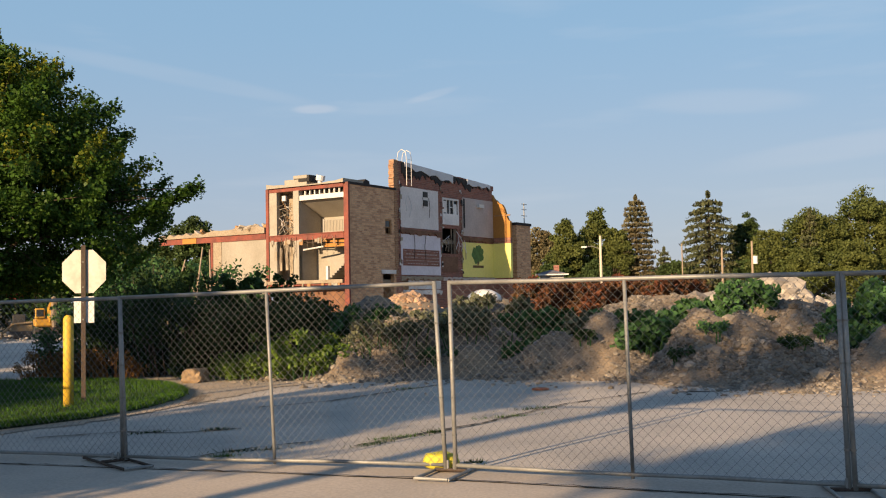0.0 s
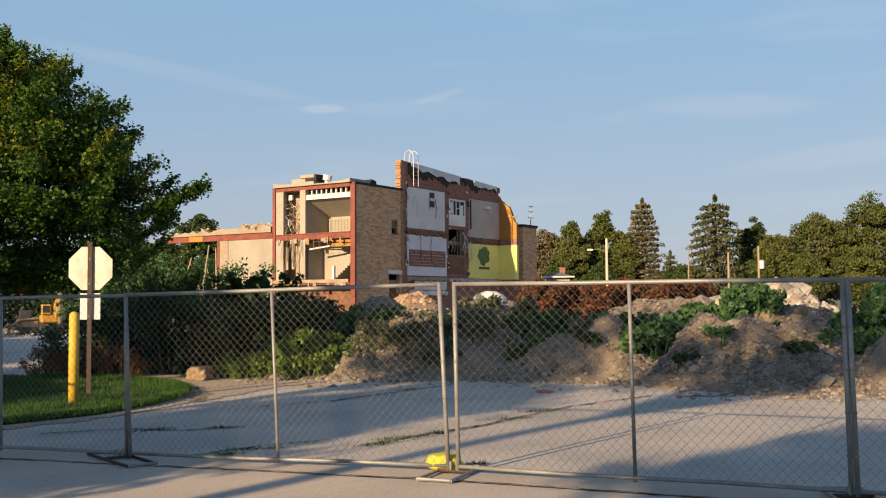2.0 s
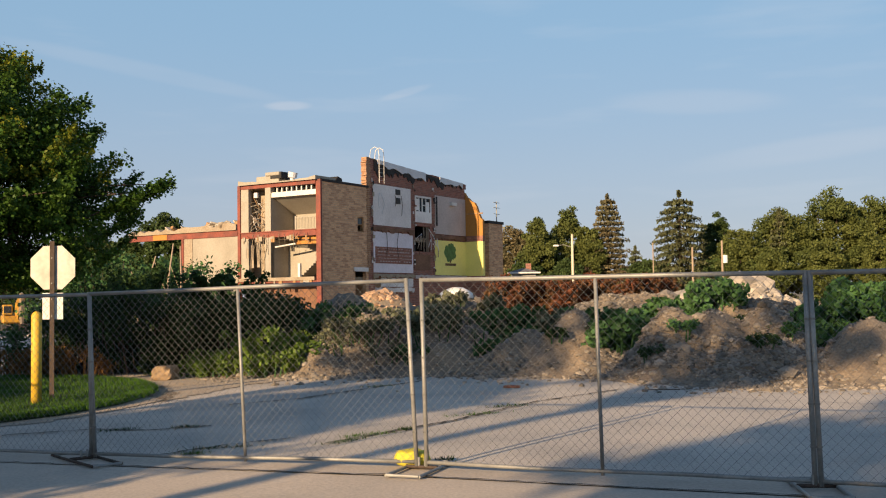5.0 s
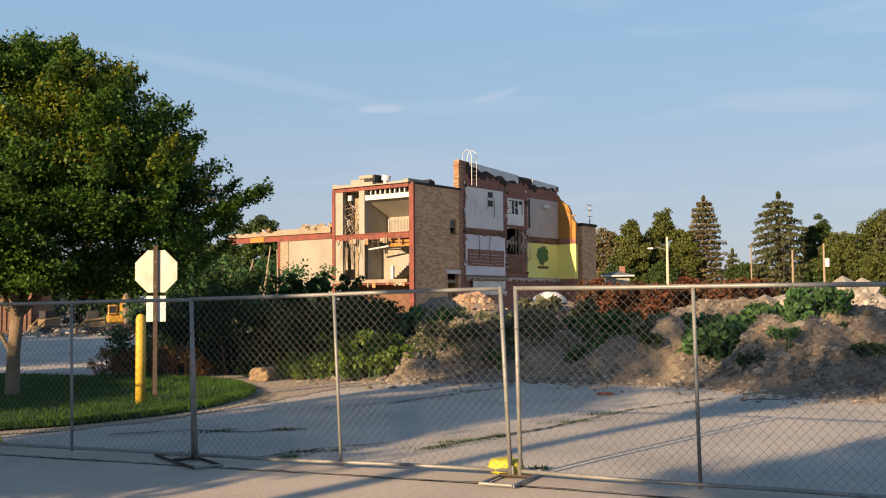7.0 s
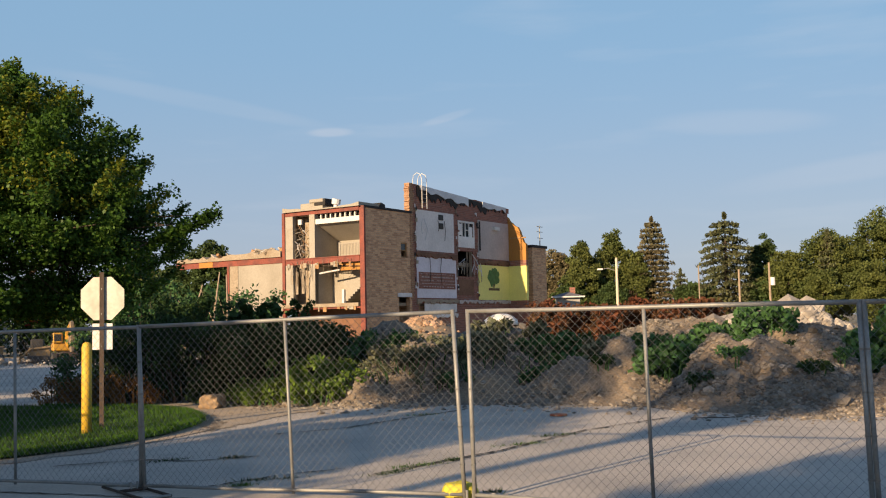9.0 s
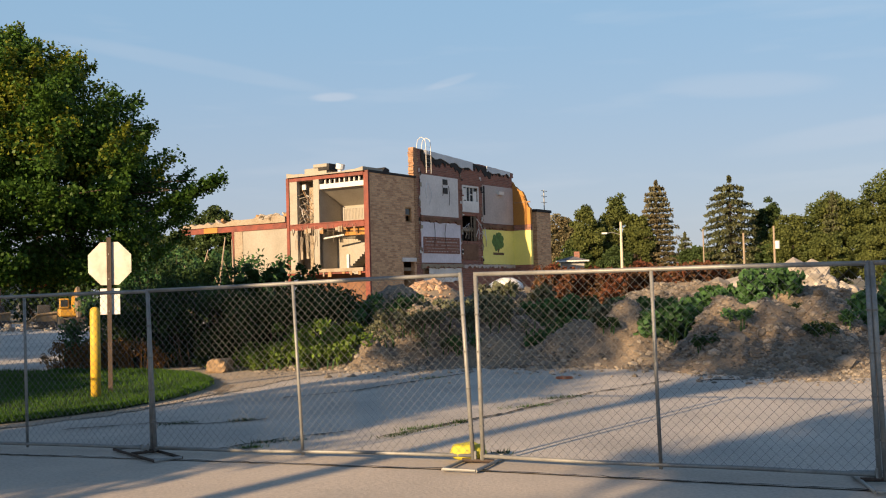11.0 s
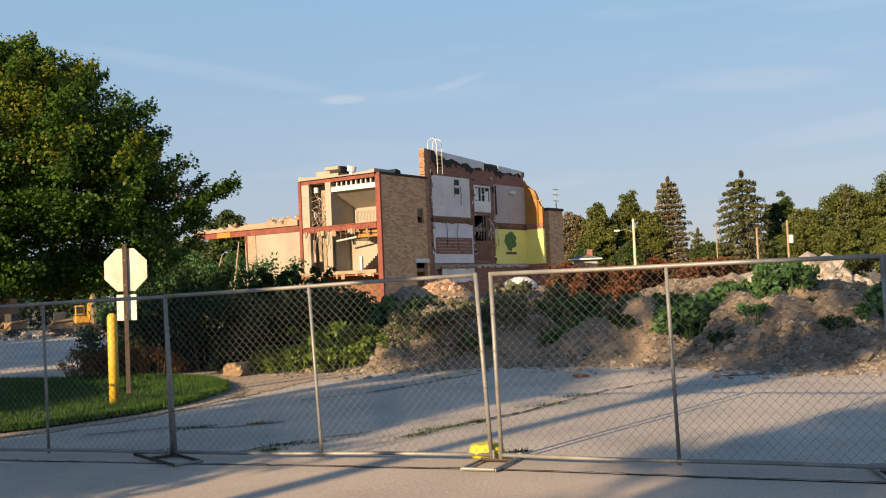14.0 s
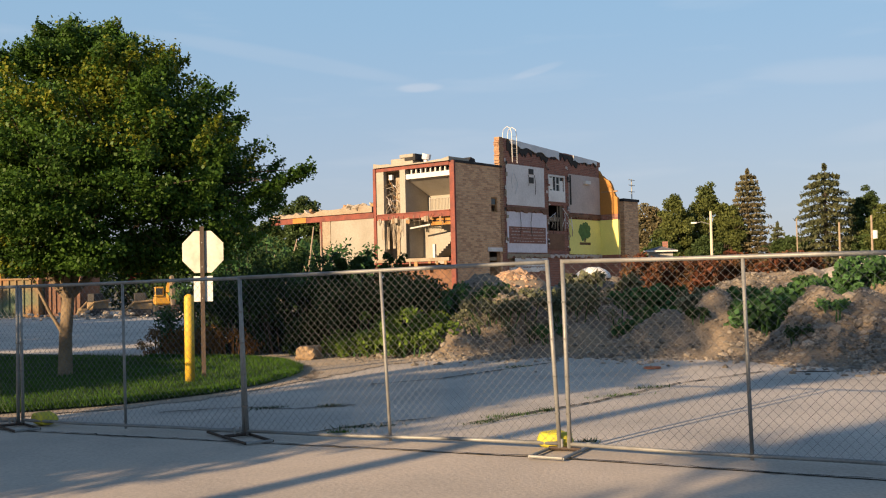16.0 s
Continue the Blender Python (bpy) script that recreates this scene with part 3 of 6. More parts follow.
def mounds():
    nx, ny, x0, y0, dx, dy = 310, 280, -7.0, 16.2, 0.073, 0.073
    vs, fs = [], []
    for j in range(ny):
        for i in range(nx):
            x, y = x0 + i * dx, y0 + j * dy
            vs.append((x, y, mound_z(x, y)))
    for j in range(ny - 1):
        for i in range(nx - 1):
            k = j * nx + i
            fs.append((k, k + 1, k + nx + 1, k + nx))
    heap = thing("soil_mound", 0, 0, label="heaps of tan soil and broken rubble on the lot", category="mound", kind="stuff")
    pydata("soil", vs, fs, "soil", heap, "", True)
    rng = np.random.default_rng(5)
    small, big = [], []
    while len(small) < 30000:
        x, y = rng.uniform(-6, 13), rng.uniform(16.2, 29)
        if y > edge_y(x) - 0.45 * rng.exponential() and rng.uniform() < (0.4 if x > 6.4 or x < 2.6 else 1.0) * (0.25 + 0.75 * (noise.noise((x * 0.5, y * 0.5, 9)) > 0.0)):
            small.append((x, y, max(mound_z(x, y), gz(x)) + 0.004))
    while len(big) < 750:
        x, y = rng.uniform(-6, 13), rng.uniform(16.4, 29)
        if y > edge_y(x) - 0.1:
            big.append((x, y, mound_z(x, y) + 0.015))
    stones("gravel", small, 0.029, "stone", heap)
    stones("rubble", big, 0.036, "stone", heap, 8)


mounds()


def ragged_patch(name, pts, lift, mat, label, category, seed):
    """A thin sheet with a frayed outline, laid on the ground."""
    rng = np.random.default_rng(seed)
    out = []
    for (ax, ay), (bx, by) in zip(pts, pts[1:] + pts[:1]):
        n = max(2, int(math.hypot(bx - ax, by - ay) / 0.25))
        out += [(ax + (bx - ax) * i / n + rng.normal(0, 0.06), ay + (by - ay) * i / n + rng.normal(0, 0.05)) for i in range(n)]
    bm = bmesh.new()
    bm.faces.new([bm.verts.new((x, y, gz(x) + lift)) for x, y in out])
    bmesh.ops.triangulate(bm, faces=bm.faces[:])
    tagged(part(name, bm, mat), label, category, kind="structure")


ragged_patch("dirt_strip", [(-9.5, 23.0), (-8.0, 21.9), (-6.2, 20.4), (-5.4, 18.4), (-5.2, 16.9), (-4.95, 18.6), (-4.6, 20.2), (-3.8, 21.2), (-3.2, 22.2), (-6, 24), (-9.5, 24)], 0.012, "dirt", "tan dirt washed out over the asphalt edge", "dirt", 3)
ragged_patch("dirt_verge", [(-14, 9.9), (-10.6, 11.5), (-8.6, 12.4), (-6.85, 13.5), (-5.85, 14.9), (-5.4, 16.6), (-5.3, 17.8), (-5.9, 18.2), (-6.4, 15.5), (-7.3, 14.1), (-9.2, 13.0), (-14, 10.8)], 0.012, "dirt", "bare dirt verge along the grass edge", "dirt", 4)


# ---- the half-demolished school ----
def wall_with_holes(x0, x1, y0, y1, z0, z1, holes):
    """Boxes of a wall along x round rectangular holes (x0, x1, z0, z1), which do not overlap in x."""
    bm, x = bmesh.new(), x0
    for hx0, hx1, hz0, hz1 in sorted(holes):
        if hx0 > x:
            box(bm, x, hx0, y0, y1, z0, z1)
        box(bm, hx0, hx1, y0, y1, hz1, z1)
        if hz0 > z0:
            box(bm, hx0, hx1, y0, y1, z0, hz0)
        x = hx1
    box(bm, x, x1, y0, y1, z0, z1)
    return bm


def ragged(bm, x0, x1, y0, y1, bottom, top, step, seed, low=0.0, high=0.0):
    """A wall strip along x whose lower or upper edge is torn."""
    rng = np.random.default_rng(seed)
    n = max(2, int((x1 - x0) / step))
    prev = None
    for i in range(n + 1):
        t = i / n
        x = x0 + (x1 - x0) * t
        b = bottom(t) + rng.uniform(-low, low)
        h = top(t) + rng.uniform(-high, high)
        cur = [bm.verts.new(p) for p in ((x, y0, b), (x, y1, b), (x, y1, h), (x, y0, h))]
        if prev:
            for k in range(4):
                bm.faces.new((prev[k], cur[k], cur[(k + 1) % 4], prev[(k + 1) % 4]))
        else:
            bm.faces.new(cur[::-1])
        prev = cur
    bm.faces.new(prev)
    return bm


def school():
    b = thing("school_building", -11.95, 75.0, 0, 61.5, "half-demolished brick school with open rooms and painted walls", "building")
    # stair block, brick flank
    part("brick_wall", wall_with_holes(0.22, 6.3, 0.0, 0.35, 4.5, 10.5, [(4.9, 5.75, 6.9, 8.1)]), "tan_brick", b, "tan brick flank wall")
    part("brick_wall", wall_with_holes(0.22, 6.3, 0.0, 0.35, 0, 4.5, [(4.5, 6.0, 0.6, 3.8)]), "tan_brick", b, "tan brick flank wall")
    part("roof_edge", boxes((0.1, 6.4, -0.06, 0.45, 10.5, 10.68)), "tar", b)
    w = part("window", boxes((5.0, 5.65, 0.125, 0.135, 7.53, 8.0)), "glass_dark", b, "broken window, lower sash empty")
    for r in ((4.9, 5.0, 0.08, 0.2, 6.9, 8.1), (5.65, 5.75, 0.08, 0.2, 6.9, 8.1), (5.0, 5.65, 0.08, 0.2, 8.0, 8.1), (5.0, 5.65, 0.08, 0.2, 6.9, 7.0), (5.0, 5.65, 0.1, 0.18, 7.45, 7.53)):
        part("frame_bar", boxes(r), "wood", w)
    # black sheet behind the window: the unlit room's shade as colour
    part("void", boxes((4.7, 6.0, 1.2, 1.3, 6.7, 8.3)), "shade_black", b)
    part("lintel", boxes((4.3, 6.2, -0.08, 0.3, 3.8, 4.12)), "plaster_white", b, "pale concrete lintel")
    # black sheet closing the doorway, shade put into its colour
    part("doorway_back", boxes((4.5, 6.0, 1.6, 1.7, 0, 3.8)), "shade_black", b)
    # steel frame
    for y in (-0.22, 7.66):
        part("column", boxes((-0.12, 0.08, y, y + 0.2, 0, 10.6), (-0.16, -0.12, y - 0.04, y + 0.24, 0, 10.6)), "red_steel", b, "red oxide steel column")
    part("column", boxes((-0.04, 0.2, 0.06, 0.26, 0, 10.5)), "red_steel", b)
    part("beam", boxes((-0.1, 0.2, 0.26, 7.66, 10.3, 10.6), (-0.16, 0.24, 0.26, 7.66, 10.56, 10.62)), "red_steel", b, "rusty red roof beam")
    part("beam", boxes((-0.08, 0.2, 0.26, 7.66, 6.45, 6.9), (-0.14, 0.24, 0.26, 7.66, 6.86, 6.93)), "red_steel", b)
    part("beam", boxes((-0.06, 0.2, 0.26, 7.66, 2.95, 3.1)), "red_steel", b)
    part("floor_slab", boxes((0.2, 16.5, 0.35, 8.0, 6.55, 6.86)), "cream_dirty", b)
    part("lower_wall", boxes((1.6, 1.9, 0.36, 8.0, 0, 3.1)), "container_brown", b, "dark brown wall below the lower floor")
    part("floor_slab", boxes((-0.2, 16.5, 0.35, 8.0, 3.1, 3.36)), "cream_dirty", b)
    part("roof_slab", boxes((0.2, 16.5, 0.35, 8.0, 10.32, 10.5)), "cream_dirty", b)
    bm = bmesh.new()
    ragged(bm, 0, 1, 0, 1, lambda t: 10.6, lambda t: 10.9 - 0.22 * math.sin(t * 3.1), 0.1, 4, 0.0, 0.08)
    for v in bm.verts:   # the torn roof membrane runs along y
        v.co = Vector((-0.3 + v.co.y * 2.5, 0.1 + v.co.x * 7.6, v.co.z))
    part("roof_membrane", bm, "cream", b, "torn pale roof membrane")
    bm = bmesh.new()
    box(bm, 0.9, 2.4, 4.6, 6.9, 10.7, 11.35, 0.05)
    box(bm, 0.8, 2.5, 4.5, 5.9, 11.35, 11.62, 0.04)
    part("roof_unit", bm, "cream", b, "pale rooftop ventilation housing")
    part("roof_unit_top", boxes((0.85, 2.0, 4.3, 5.4, 11.1, 11.6)), "tar", b)
    part("roof_vent", tube(bmesh.new(), [(1.2, 3.5, 10.7), (1.2, 3.5, 11.05), (1.2, 3.5, 11.1), (1.2, 3.4, 11.5)], [0.18, 0.18, 0.34, 0.36], 12), "white_metal", b)
    bm = bmesh.new()
    tube(bm, [(3.2, 0.5, 10.66), (3.2, 2.6, 10.66)], [0.5, 0.5], 6)
    part("roof_hatch", bm, "tar", b)
    # clerestory strip and bright band in the upper room
    for i in range(9):
        y = 0.3 + i * 0.475
        part("clerestory_bar", boxes((0.15, 0.32, y, y + 0.1, 9.9, 10.3)), "white_paint", b)
    # black strip painting the shade between the clerestory bars
    part("clerestory_back", boxes((0.45, 0.5, 0.3, 4.6, 9.9, 10.3)), "shade_black", b)
    part("band", boxes((0.0, 0.3, 0.27, 4.6, 9.52, 9.9)), "white_paint", b, "white painted fascia band")
    # rooms behind the cut
    bm = bmesh.new()   # raked soffit of the floor above the landing
    vs = [bm.verts.new(p) for p in ((0.2, 0.43, 9.52), (2.7, 0.43, 8.35), (2.7, 4.59, 8.35), (0.2, 4.59, 9.52), (0.2, 0.43, 9.62), (2.7, 0.43, 8.45), (2.7, 4.59, 8.45), (0.2, 4.59, 9.62))]
    for f in ((0, 3, 2, 1), (4, 5, 6, 7), (0, 1, 5, 4), (1, 2, 6, 5), (2, 3, 7, 6), (3, 0, 4, 7)):
        bm.faces.new([vs[i] for i in f])
    part("raked_soffit", bm, "cream", b)
    part("partition", boxes((-0.02, 2.7, 4.6, 4.72, 6.9, 10.3)), "cream", b)
    part("partition", boxes((-0.02, 2.05, 4.6, 4.72, 3.36, 6.5)), "cream", b)
    part("back_wall", boxes((2.7, 2.85, 0.43, 4.6, 6.86, 8.5)), "cream", b)
    part("back_wall", boxes((2.05, 2.2, 0.43, 4.6, 3.36, 6.55)), "cream", b)
    part("inner_wall", boxes((0.3, 3.3, 0.352, 0.42, 3.36, 10.3)), "cream", b)
    part("pier", boxes((-0.1, 0.3, 4.6, 5.15, 3.1, 6.45), (-0.1, 0.3, 4.58, 5.13, 6.93, 10.3)), "cream", b, "plastered pier")
    part("pier", boxes((-0.06, 0.3, 6.85, 7.64, 3.1, 6.45), (-0.06, 0.3, 6.85, 7.64, 6.93, 10.3)), "cream", b)
    part("shaft_wall", boxes((1.3, 1.5, 4.75, 7.6, 3.36, 10.3)), "cream_dirty", b)
    part("shaft_wall", boxes((0.3, 1.3, 7.5, 7.6, 3.36, 10.3)), "cream_dirty", b)
    rng = np.random.default_rng(21)
    for k in range(34):   # tangled laths and conduit in the shaft
        y, z = rng.uniform(5.25, 6.7), rng.uniform(7.3, 9.7)
        a, l = rng.uniform(-1.5, 1.5), rng.uniform(0.4, 1.3)
        y2 = min(max(y + l * math.sin(a), 5.2), 6.8)
        bend = (rng.uniform(0.0, 0.6), (y + y2) / 2 + rng.normal(0, 0.12), z - l * math.cos(a) / 2 + rng.normal(0, 0.12))
        part("dangling_lath", tube(bmesh.new(), [(rng.uniform(0.0, 0.6), y, z), bend, (rng.uniform(0.0, 0.6), y2, max(6.95, z - l * math.cos(a)))], 0.022, 4), ("cream", "cream_dirty", "plaster_white", "wood")[k % 4], b)
    for k in range(26):   # torn finishes hanging off the slab edges
        y, z = rng.uniform(0.4, 7.5), (6.45, 3.1)[k % 2]
        w, h = rng.uniform(0.08, 0.4), rng.uniform(0.1, 0.4)
        part("torn_strip", boxes((-0.16, -0.13, y, y + w, z - h, z + rng.uniform(0, 0.15))), ("cream_dirty", "cream", "wood")[k % 3 if k % 5 else 2], b)
    for k in range(5):
        y = rng.uniform(4.7, 7.5)
        part("stain_patch", boxes((-0.105, -0.1, y, y + rng.uniform(0.1, 0.3), rng.uniform(3.6, 5), rng.uniform(5.2, 6.3))), "cream_dirty", b)
    for k in range(7):
        y, z = rng.uniform(5.0, 6.9), rng.uniform(6.2, 7.2)
        part("hanging_wire", tube(bmesh.new(), [(-0.15, y, z), (-0.2, y + rng.uniform(-0.2, 0.2), z - 0.7), (-0.18, y + rng.uniform(-0.3, 0.3), z - rng.uniform(1.2, 2.5))], 0.018, 4), "cream_dirty", b)
    part("panel_box", boxes((0.0, 0.2, 6.0, 6.35, 9.6, 10.0)), "white_paint", b)
    # guard rail at the upper floor's edge
    rail = part("railing", boxes((0.3, 0.36, 0.36, 2.45, 7.86, 7.94), (0.3, 0.36, 0.36, 2.45, 6.98, 7.04)), "cream", b, "cream metal guard rail")
    for i in range(15):
        y = 0.4 + i * 0.142
        part("baluster", boxes((0.315, 0.345, y, y + 0.035, 7.04, 7.86)), "cream", rail)
    part("newel", boxes((0.28, 0.4, 2.42, 2.54, 6.93, 8.0)), "cream", rail)
    # stair flight in the lower room
    bm = bmesh.new()
    for i in range(9):
        y0 = 2.3 - i * 0.22
        box(bm, 0.5, 2.0, y0 - 0.22, y0, 3.36 + i * 0.17, 3.53 + i * 0.17 + 0.1)
    part("stair_flight", bm, "cream", b, "cream stair flight")
    bm = bmesh.new()
    for x0, x1 in ((0.9, 1.0),):
        vs = [bm.verts.new(p) for p in ((x0, 2.7, 5.0), (x0, 0.45, 5.35), (x0, 0.45, 4.9), (x0, 1.6, 4.1), (x1, 2.7, 5.0), (x1, 0.45, 5.35), (x1, 0.45, 4.9), (x1, 1.6, 4.1))]
        for f in ((0, 1, 2, 3), (7, 6, 5, 4), (0, 4, 5, 1), (1, 5, 6, 2), (2, 6, 7, 3), (3, 7, 4, 0)):
            bm.faces.new([vs[i] for i in f])
    part("stringer", bm, "cream", b)
    part("post", boxes((0.3, 0.5, 2.1, 2.3, 3.36, 4.4)), "white_paint", b)
    part("hanging_panel", boxes((0.3, 0.4, 0.5, 2.4, 5.85, 6.4)), "orange_wall", b, "orange-brown torn panel")
    part("pipe", tube(bmesh.new(), [(0.1, 4.3, 5.7), (0.2, 2.4, 5.9)], 0.07, 8), "white_paint", b)
    part("pipe", tube(bmesh.new(), [(0.3, 4.4, 6.3), (0.3, 0.5, 6.1)], 0.05, 8), "rusty_post", b)
    # torn cables and strips hanging from the slab edges
    crng = np.random.default_rng(23)
    for k in range(13):
        y0 = crng.uniform(0.6, 7.4)
        top = 6.7
        l, sw = crng.uniform(0.4, 2.0), crng.normal(0, 0.25)
        part("hanging_cable", tube(bmesh.new(), [(-0.12, y0, top), (-0.2, y0 + sw, top - l * 0.5), (-0.12, y0 + sw * 0.4, top - l)], 0.013, 5), "cream_dirty" if k % 2 else "rusty_post", b)
    for k in range(12):
        x0 = crng.uniform(6.8, 16.3)
        top = 7.2 if k % 3 else 10.2
        l, sw = crng.uniform(0.5, 2.2), crng.normal(0, 0.3)
        part("hanging_cable", tube(bmesh.new(), [(x0, -0.1, top), (x0 + sw, -0.2, top - l * 0.5), (x0 + sw * 0.3, -0.12, top - l)], 0.022, 5), "white_metal" if k % 2 else "rusty_post", b)
    # low wing
    part("wing_beam", boxes((-0.1, 0.25, 8.0, 20, 6.7, 7.18)), "red_steel", b, "red steel eaves beam")
    part("wing_wall", boxes((-0.02, 0.3, 8.0, 12.8, 0, 6.7)), "cream", b, "plain cream block wall")
    part("wing_pier", boxes((-0.05, 0.4, 12.82, 13.75, 0, 6.7)), "cream_dirty", b)
    part("column", boxes((-0.1, 0.2, 13.76, 14.0, 0, 6.7)), "red_steel", b)
    part("orange_panel", boxes((-0.14, -0.1, 15.6, 17.2, 6.72, 7.2)), "orange_wall", b)
    bm = bmesh.new()
    ragged(bm, 0, 1, 0, 1, lambda t: 7.18, lambda t: 7.5 + 0.35 * max(0, 0.5 - t), 0.04, 9, 0.0, 0.14)
    for v in bm.verts:
        v.co = Vector((-0.25 + v.co.y * 9, 8.0 + v.co.x * 12, v.co.z))
    part("roof_slab", bm, "cream_dirty", b, "broken pale roof slab")
    rng = np.random.default_rng(33)
    for k in range(42):   # slabs and lumps left on the wing's roof
        m = pose(rng.uniform(-0.1, 1.4), rng.uniform(8.1, 12.9) if k < 32 else rng.uniform(12.9, 17), 7.55 + rng.uniform(0, 0.3 if k < 32 else 0.08), rng.uniform(-30, 30), rng.uniform(-35, 35), rng.uniform(0, 180))
        l, w, h = rng.uniform(0.12, 0.5), rng.uniform(0.1, 0.28), rng.uniform(0.04, 0.15)
        bm = boxes((-l, l, -w, w, -h, h), bevel=0.03)
        bm.transform(m)
        part("roof_chunk", bm, ("white_rubble", "cream", "cream_dirty", "white_rubble", "wood")[k % 5], b)
    # mural wall
    top = lambda t: 12.98 - 0.85 * t
    for z0, z1, hole in ((0, 4.5, (7.2, 9.0, 1.5, 3.3)), (4.5, 8.0, (13.25, 15.75, 5.65, 7.85)), (8.0, 11.7, (13.45, 15.8, 8.2, 10.4))):
        part("wall", wall_with_holes(6.32, 22.0, 0.0, 0.4, z0, z1, [hole]), "red_brick", b, "exposed dark red brick wall")
    bm = bmesh.new()
    ragged(bm, 6.3, 22.3, 0.02, 0.42, lambda t: 11.7, top, 0.5, 6, 0, 0.05)
    part("parapet", bm, "red_brick", b)
    bm = bmesh.new()
    ragged(bm, 7.2, 21.6, -0.06, 0.0, lambda t: 11.85 - 0.1 * t - 0.2 * math.sin(t * 19), lambda t: top(t) - 0.1, 0.22, 7, 0.3, 0.02)
    part("tar_paper", bm, "tar", b, "torn black tar paper")
    bm = bmesh.new()
    ragged(bm, 7.6, 15.0, -0.12, -0.065, lambda t: 12.55 - 0.72 * t + 0.1 * math.sin(t * 23), lambda t: top(0.09 + t * 0.46), 0.3, 12, 0.05, 0.01)
    part("flashing", bm, "white_metal", b, "bent pale metal parapet flashing")
    bm = bmesh.new()
    ragged(bm, 17.4, 21.5, -0.12, -0.065, lambda t: 11.85 + 0.1 * math.sin(t * 17), lambda t: top(0.69 + t * 0.25), 0.3, 13, 0.06, 0.01)
    part("flashing", bm, "white_metal", b)
    bm = bmesh.new()
    rng = np.random.default_rng(44)
    for i in range(33):   # toothed brick end of the wall
        z = 10.5 + i * 0.075
        box(bm, 6.02 + rng.uniform(0, 0.14), 6.5 + rng.uniform(0, 0.35), -0.03 - rng.uniform(0, 0.02), 0.46, z, z + 0.0745)
    for i in range(90):   # torn bond between flank and mural wall
        z = 3.6 + i * 0.077
        box(bm, 6.22 + rng.uniform(-0.12, 0.05), 6.45 + rng.uniform(0, 0.3), -0.02 - rng.uniform(0, 0.03), 0.2, z, z + 0.0765)
    part("wall_end", bm, "broken_brick", b, "toothed broken brick wall end")
    part("plaster_panel", boxes((7.0, 12.6, -0.05, 0.0, 7.58, 10.9)), "plaster_grey", b, "pale grey plastered room wall")
    part("plaster_panel", boxes((7.0, 12.85, -0.05, 0.0, 3.75, 7.06)), "plaster_lilac", b, "lilac-white plastered room wall")
    part("brick_patch", boxes((7.2, 12.62, -0.08, -0.055, 4.5, 5.85)), "red_brick", b)
    for i in range(5):   # broken rows of pale mortar left on the brick
        for k in range(13):
            if (k * 7 + i * 5) % 9:
                q = 7.45 + 0.39 * k + 0.15 * (i % 2)
                part("mortar_streak", boxes((q, q + (0.3 if i % 4 else 0.22), -0.095, -0.085, 4.64 + i * 0.26, 4.68 + i * 0.26 + 0.03 * (i % 3 == 0))), "plaster_taupe", b)
    part("plaster_strip", boxes((8.0, 12.85, -0.04, 0.0, 2.6, 3.3)), "plaster_white", b)
    for fx0, fx1, fz0, fz1, fm, fs in ((6.9, 13.0, 7.1, 7.42, "container_brown", 51), (16.4, 21.98, 6.85, 7.2, "container_brown", 52), (6.9, 13.1, 3.36, 3.62, "cream_dirty", 53), (13.2, 24.3, 3.4, 3.6, "plaster_taupe", 54), (7.2, 12.9, 2.2, 2.5, "plaster_white", 55)):
        part("floor_edge", ragged(bmesh.new(), fx0, fx1, -0.14, 0.0, lambda t: fz0, lambda t: fz1, 0.22, fs, 0.14, 0.06), fm, b, "torn edge of a removed floor")
    prng = np.random.default_rng(57)
    for px, pz0, pz1 in ((6.75, 4.0, 11.2), (13.0, 4.0, 11.4), (16.2, 3.8, 11.3)):   # torn plaster fringe beside the brick piers
        for k in range(26):
            z = prng.uniform(pz0, pz1)
            q = px + prng.uniform(-0.12, 0.22)
            part("plaster_flake", boxes((q, q + prng.uniform(0.06, 0.3), -0.075, -0.045, z, z + prng.uniform(0.08, 0.4))), ("plaster_grey", "cream_dirty", "red_brick", "tar")[k % 4], b)
    for k in range(9):   # broken timbers and rails dangling in the openings
        bx, bz = prng.uniform(13.3, 16.8), prng.uniform(5.6, 7.7)
        part("hanging_timber", tube(bmesh.new(), [(bx, -0.2, bz), (bx + prng.normal(0, 0.5), -0.25, bz - prng.uniform(0.3, 1.3))], 0.035, 5), ("pole_wood", "plaster_white")[k % 2], b)
    part("notice_board", boxes((10.25, 10.95, -0.09, -0.055, 9.5, 10.0), (10.25, 10.95, -0.09, -0.055, 10.25, 10.7)), "machine_dark", b)
    w = part("window", boxes((13.45, 15.8, 0.11, 0.12, 9.1, 10.3)), "glass_dark", b, "white multi-light window")
    for r in ((13.3, 13.45, -0.06, 0.1, 8.15, 10.45), (15.8, 15.95, -0.06, 0.1, 8.15, 10.45), (13.45, 15.8, -0.06, 0.1, 10.3, 10.45), (14.0, 14.06, -0.02, 0.06, 9.1, 10.3), (14.5, 14.56, -0.02, 0.06, 9.1, 10.3), (15.1, 15.16, -0.02, 0.06, 9.1, 10.3), (14.56, 15.1, -0.02, 0.06, 9.65, 9.72)):
        part("frame_bar", boxes(r), "plaster_white", w)
    part("apron_panel", boxes((13.45, 15.8, -0.06, 0.1, 8.15, 9.1)), "plaster_white", w)
    part("window_sheet", boxes((13.5, 14.0, 0.02, 0.05, 9.2, 10.2)), "plaster_white", w)
    part("window_sheet", boxes((15.2, 15.7, 0.02, 0.05, 9.1, 10.0)), "plaster_white", w)
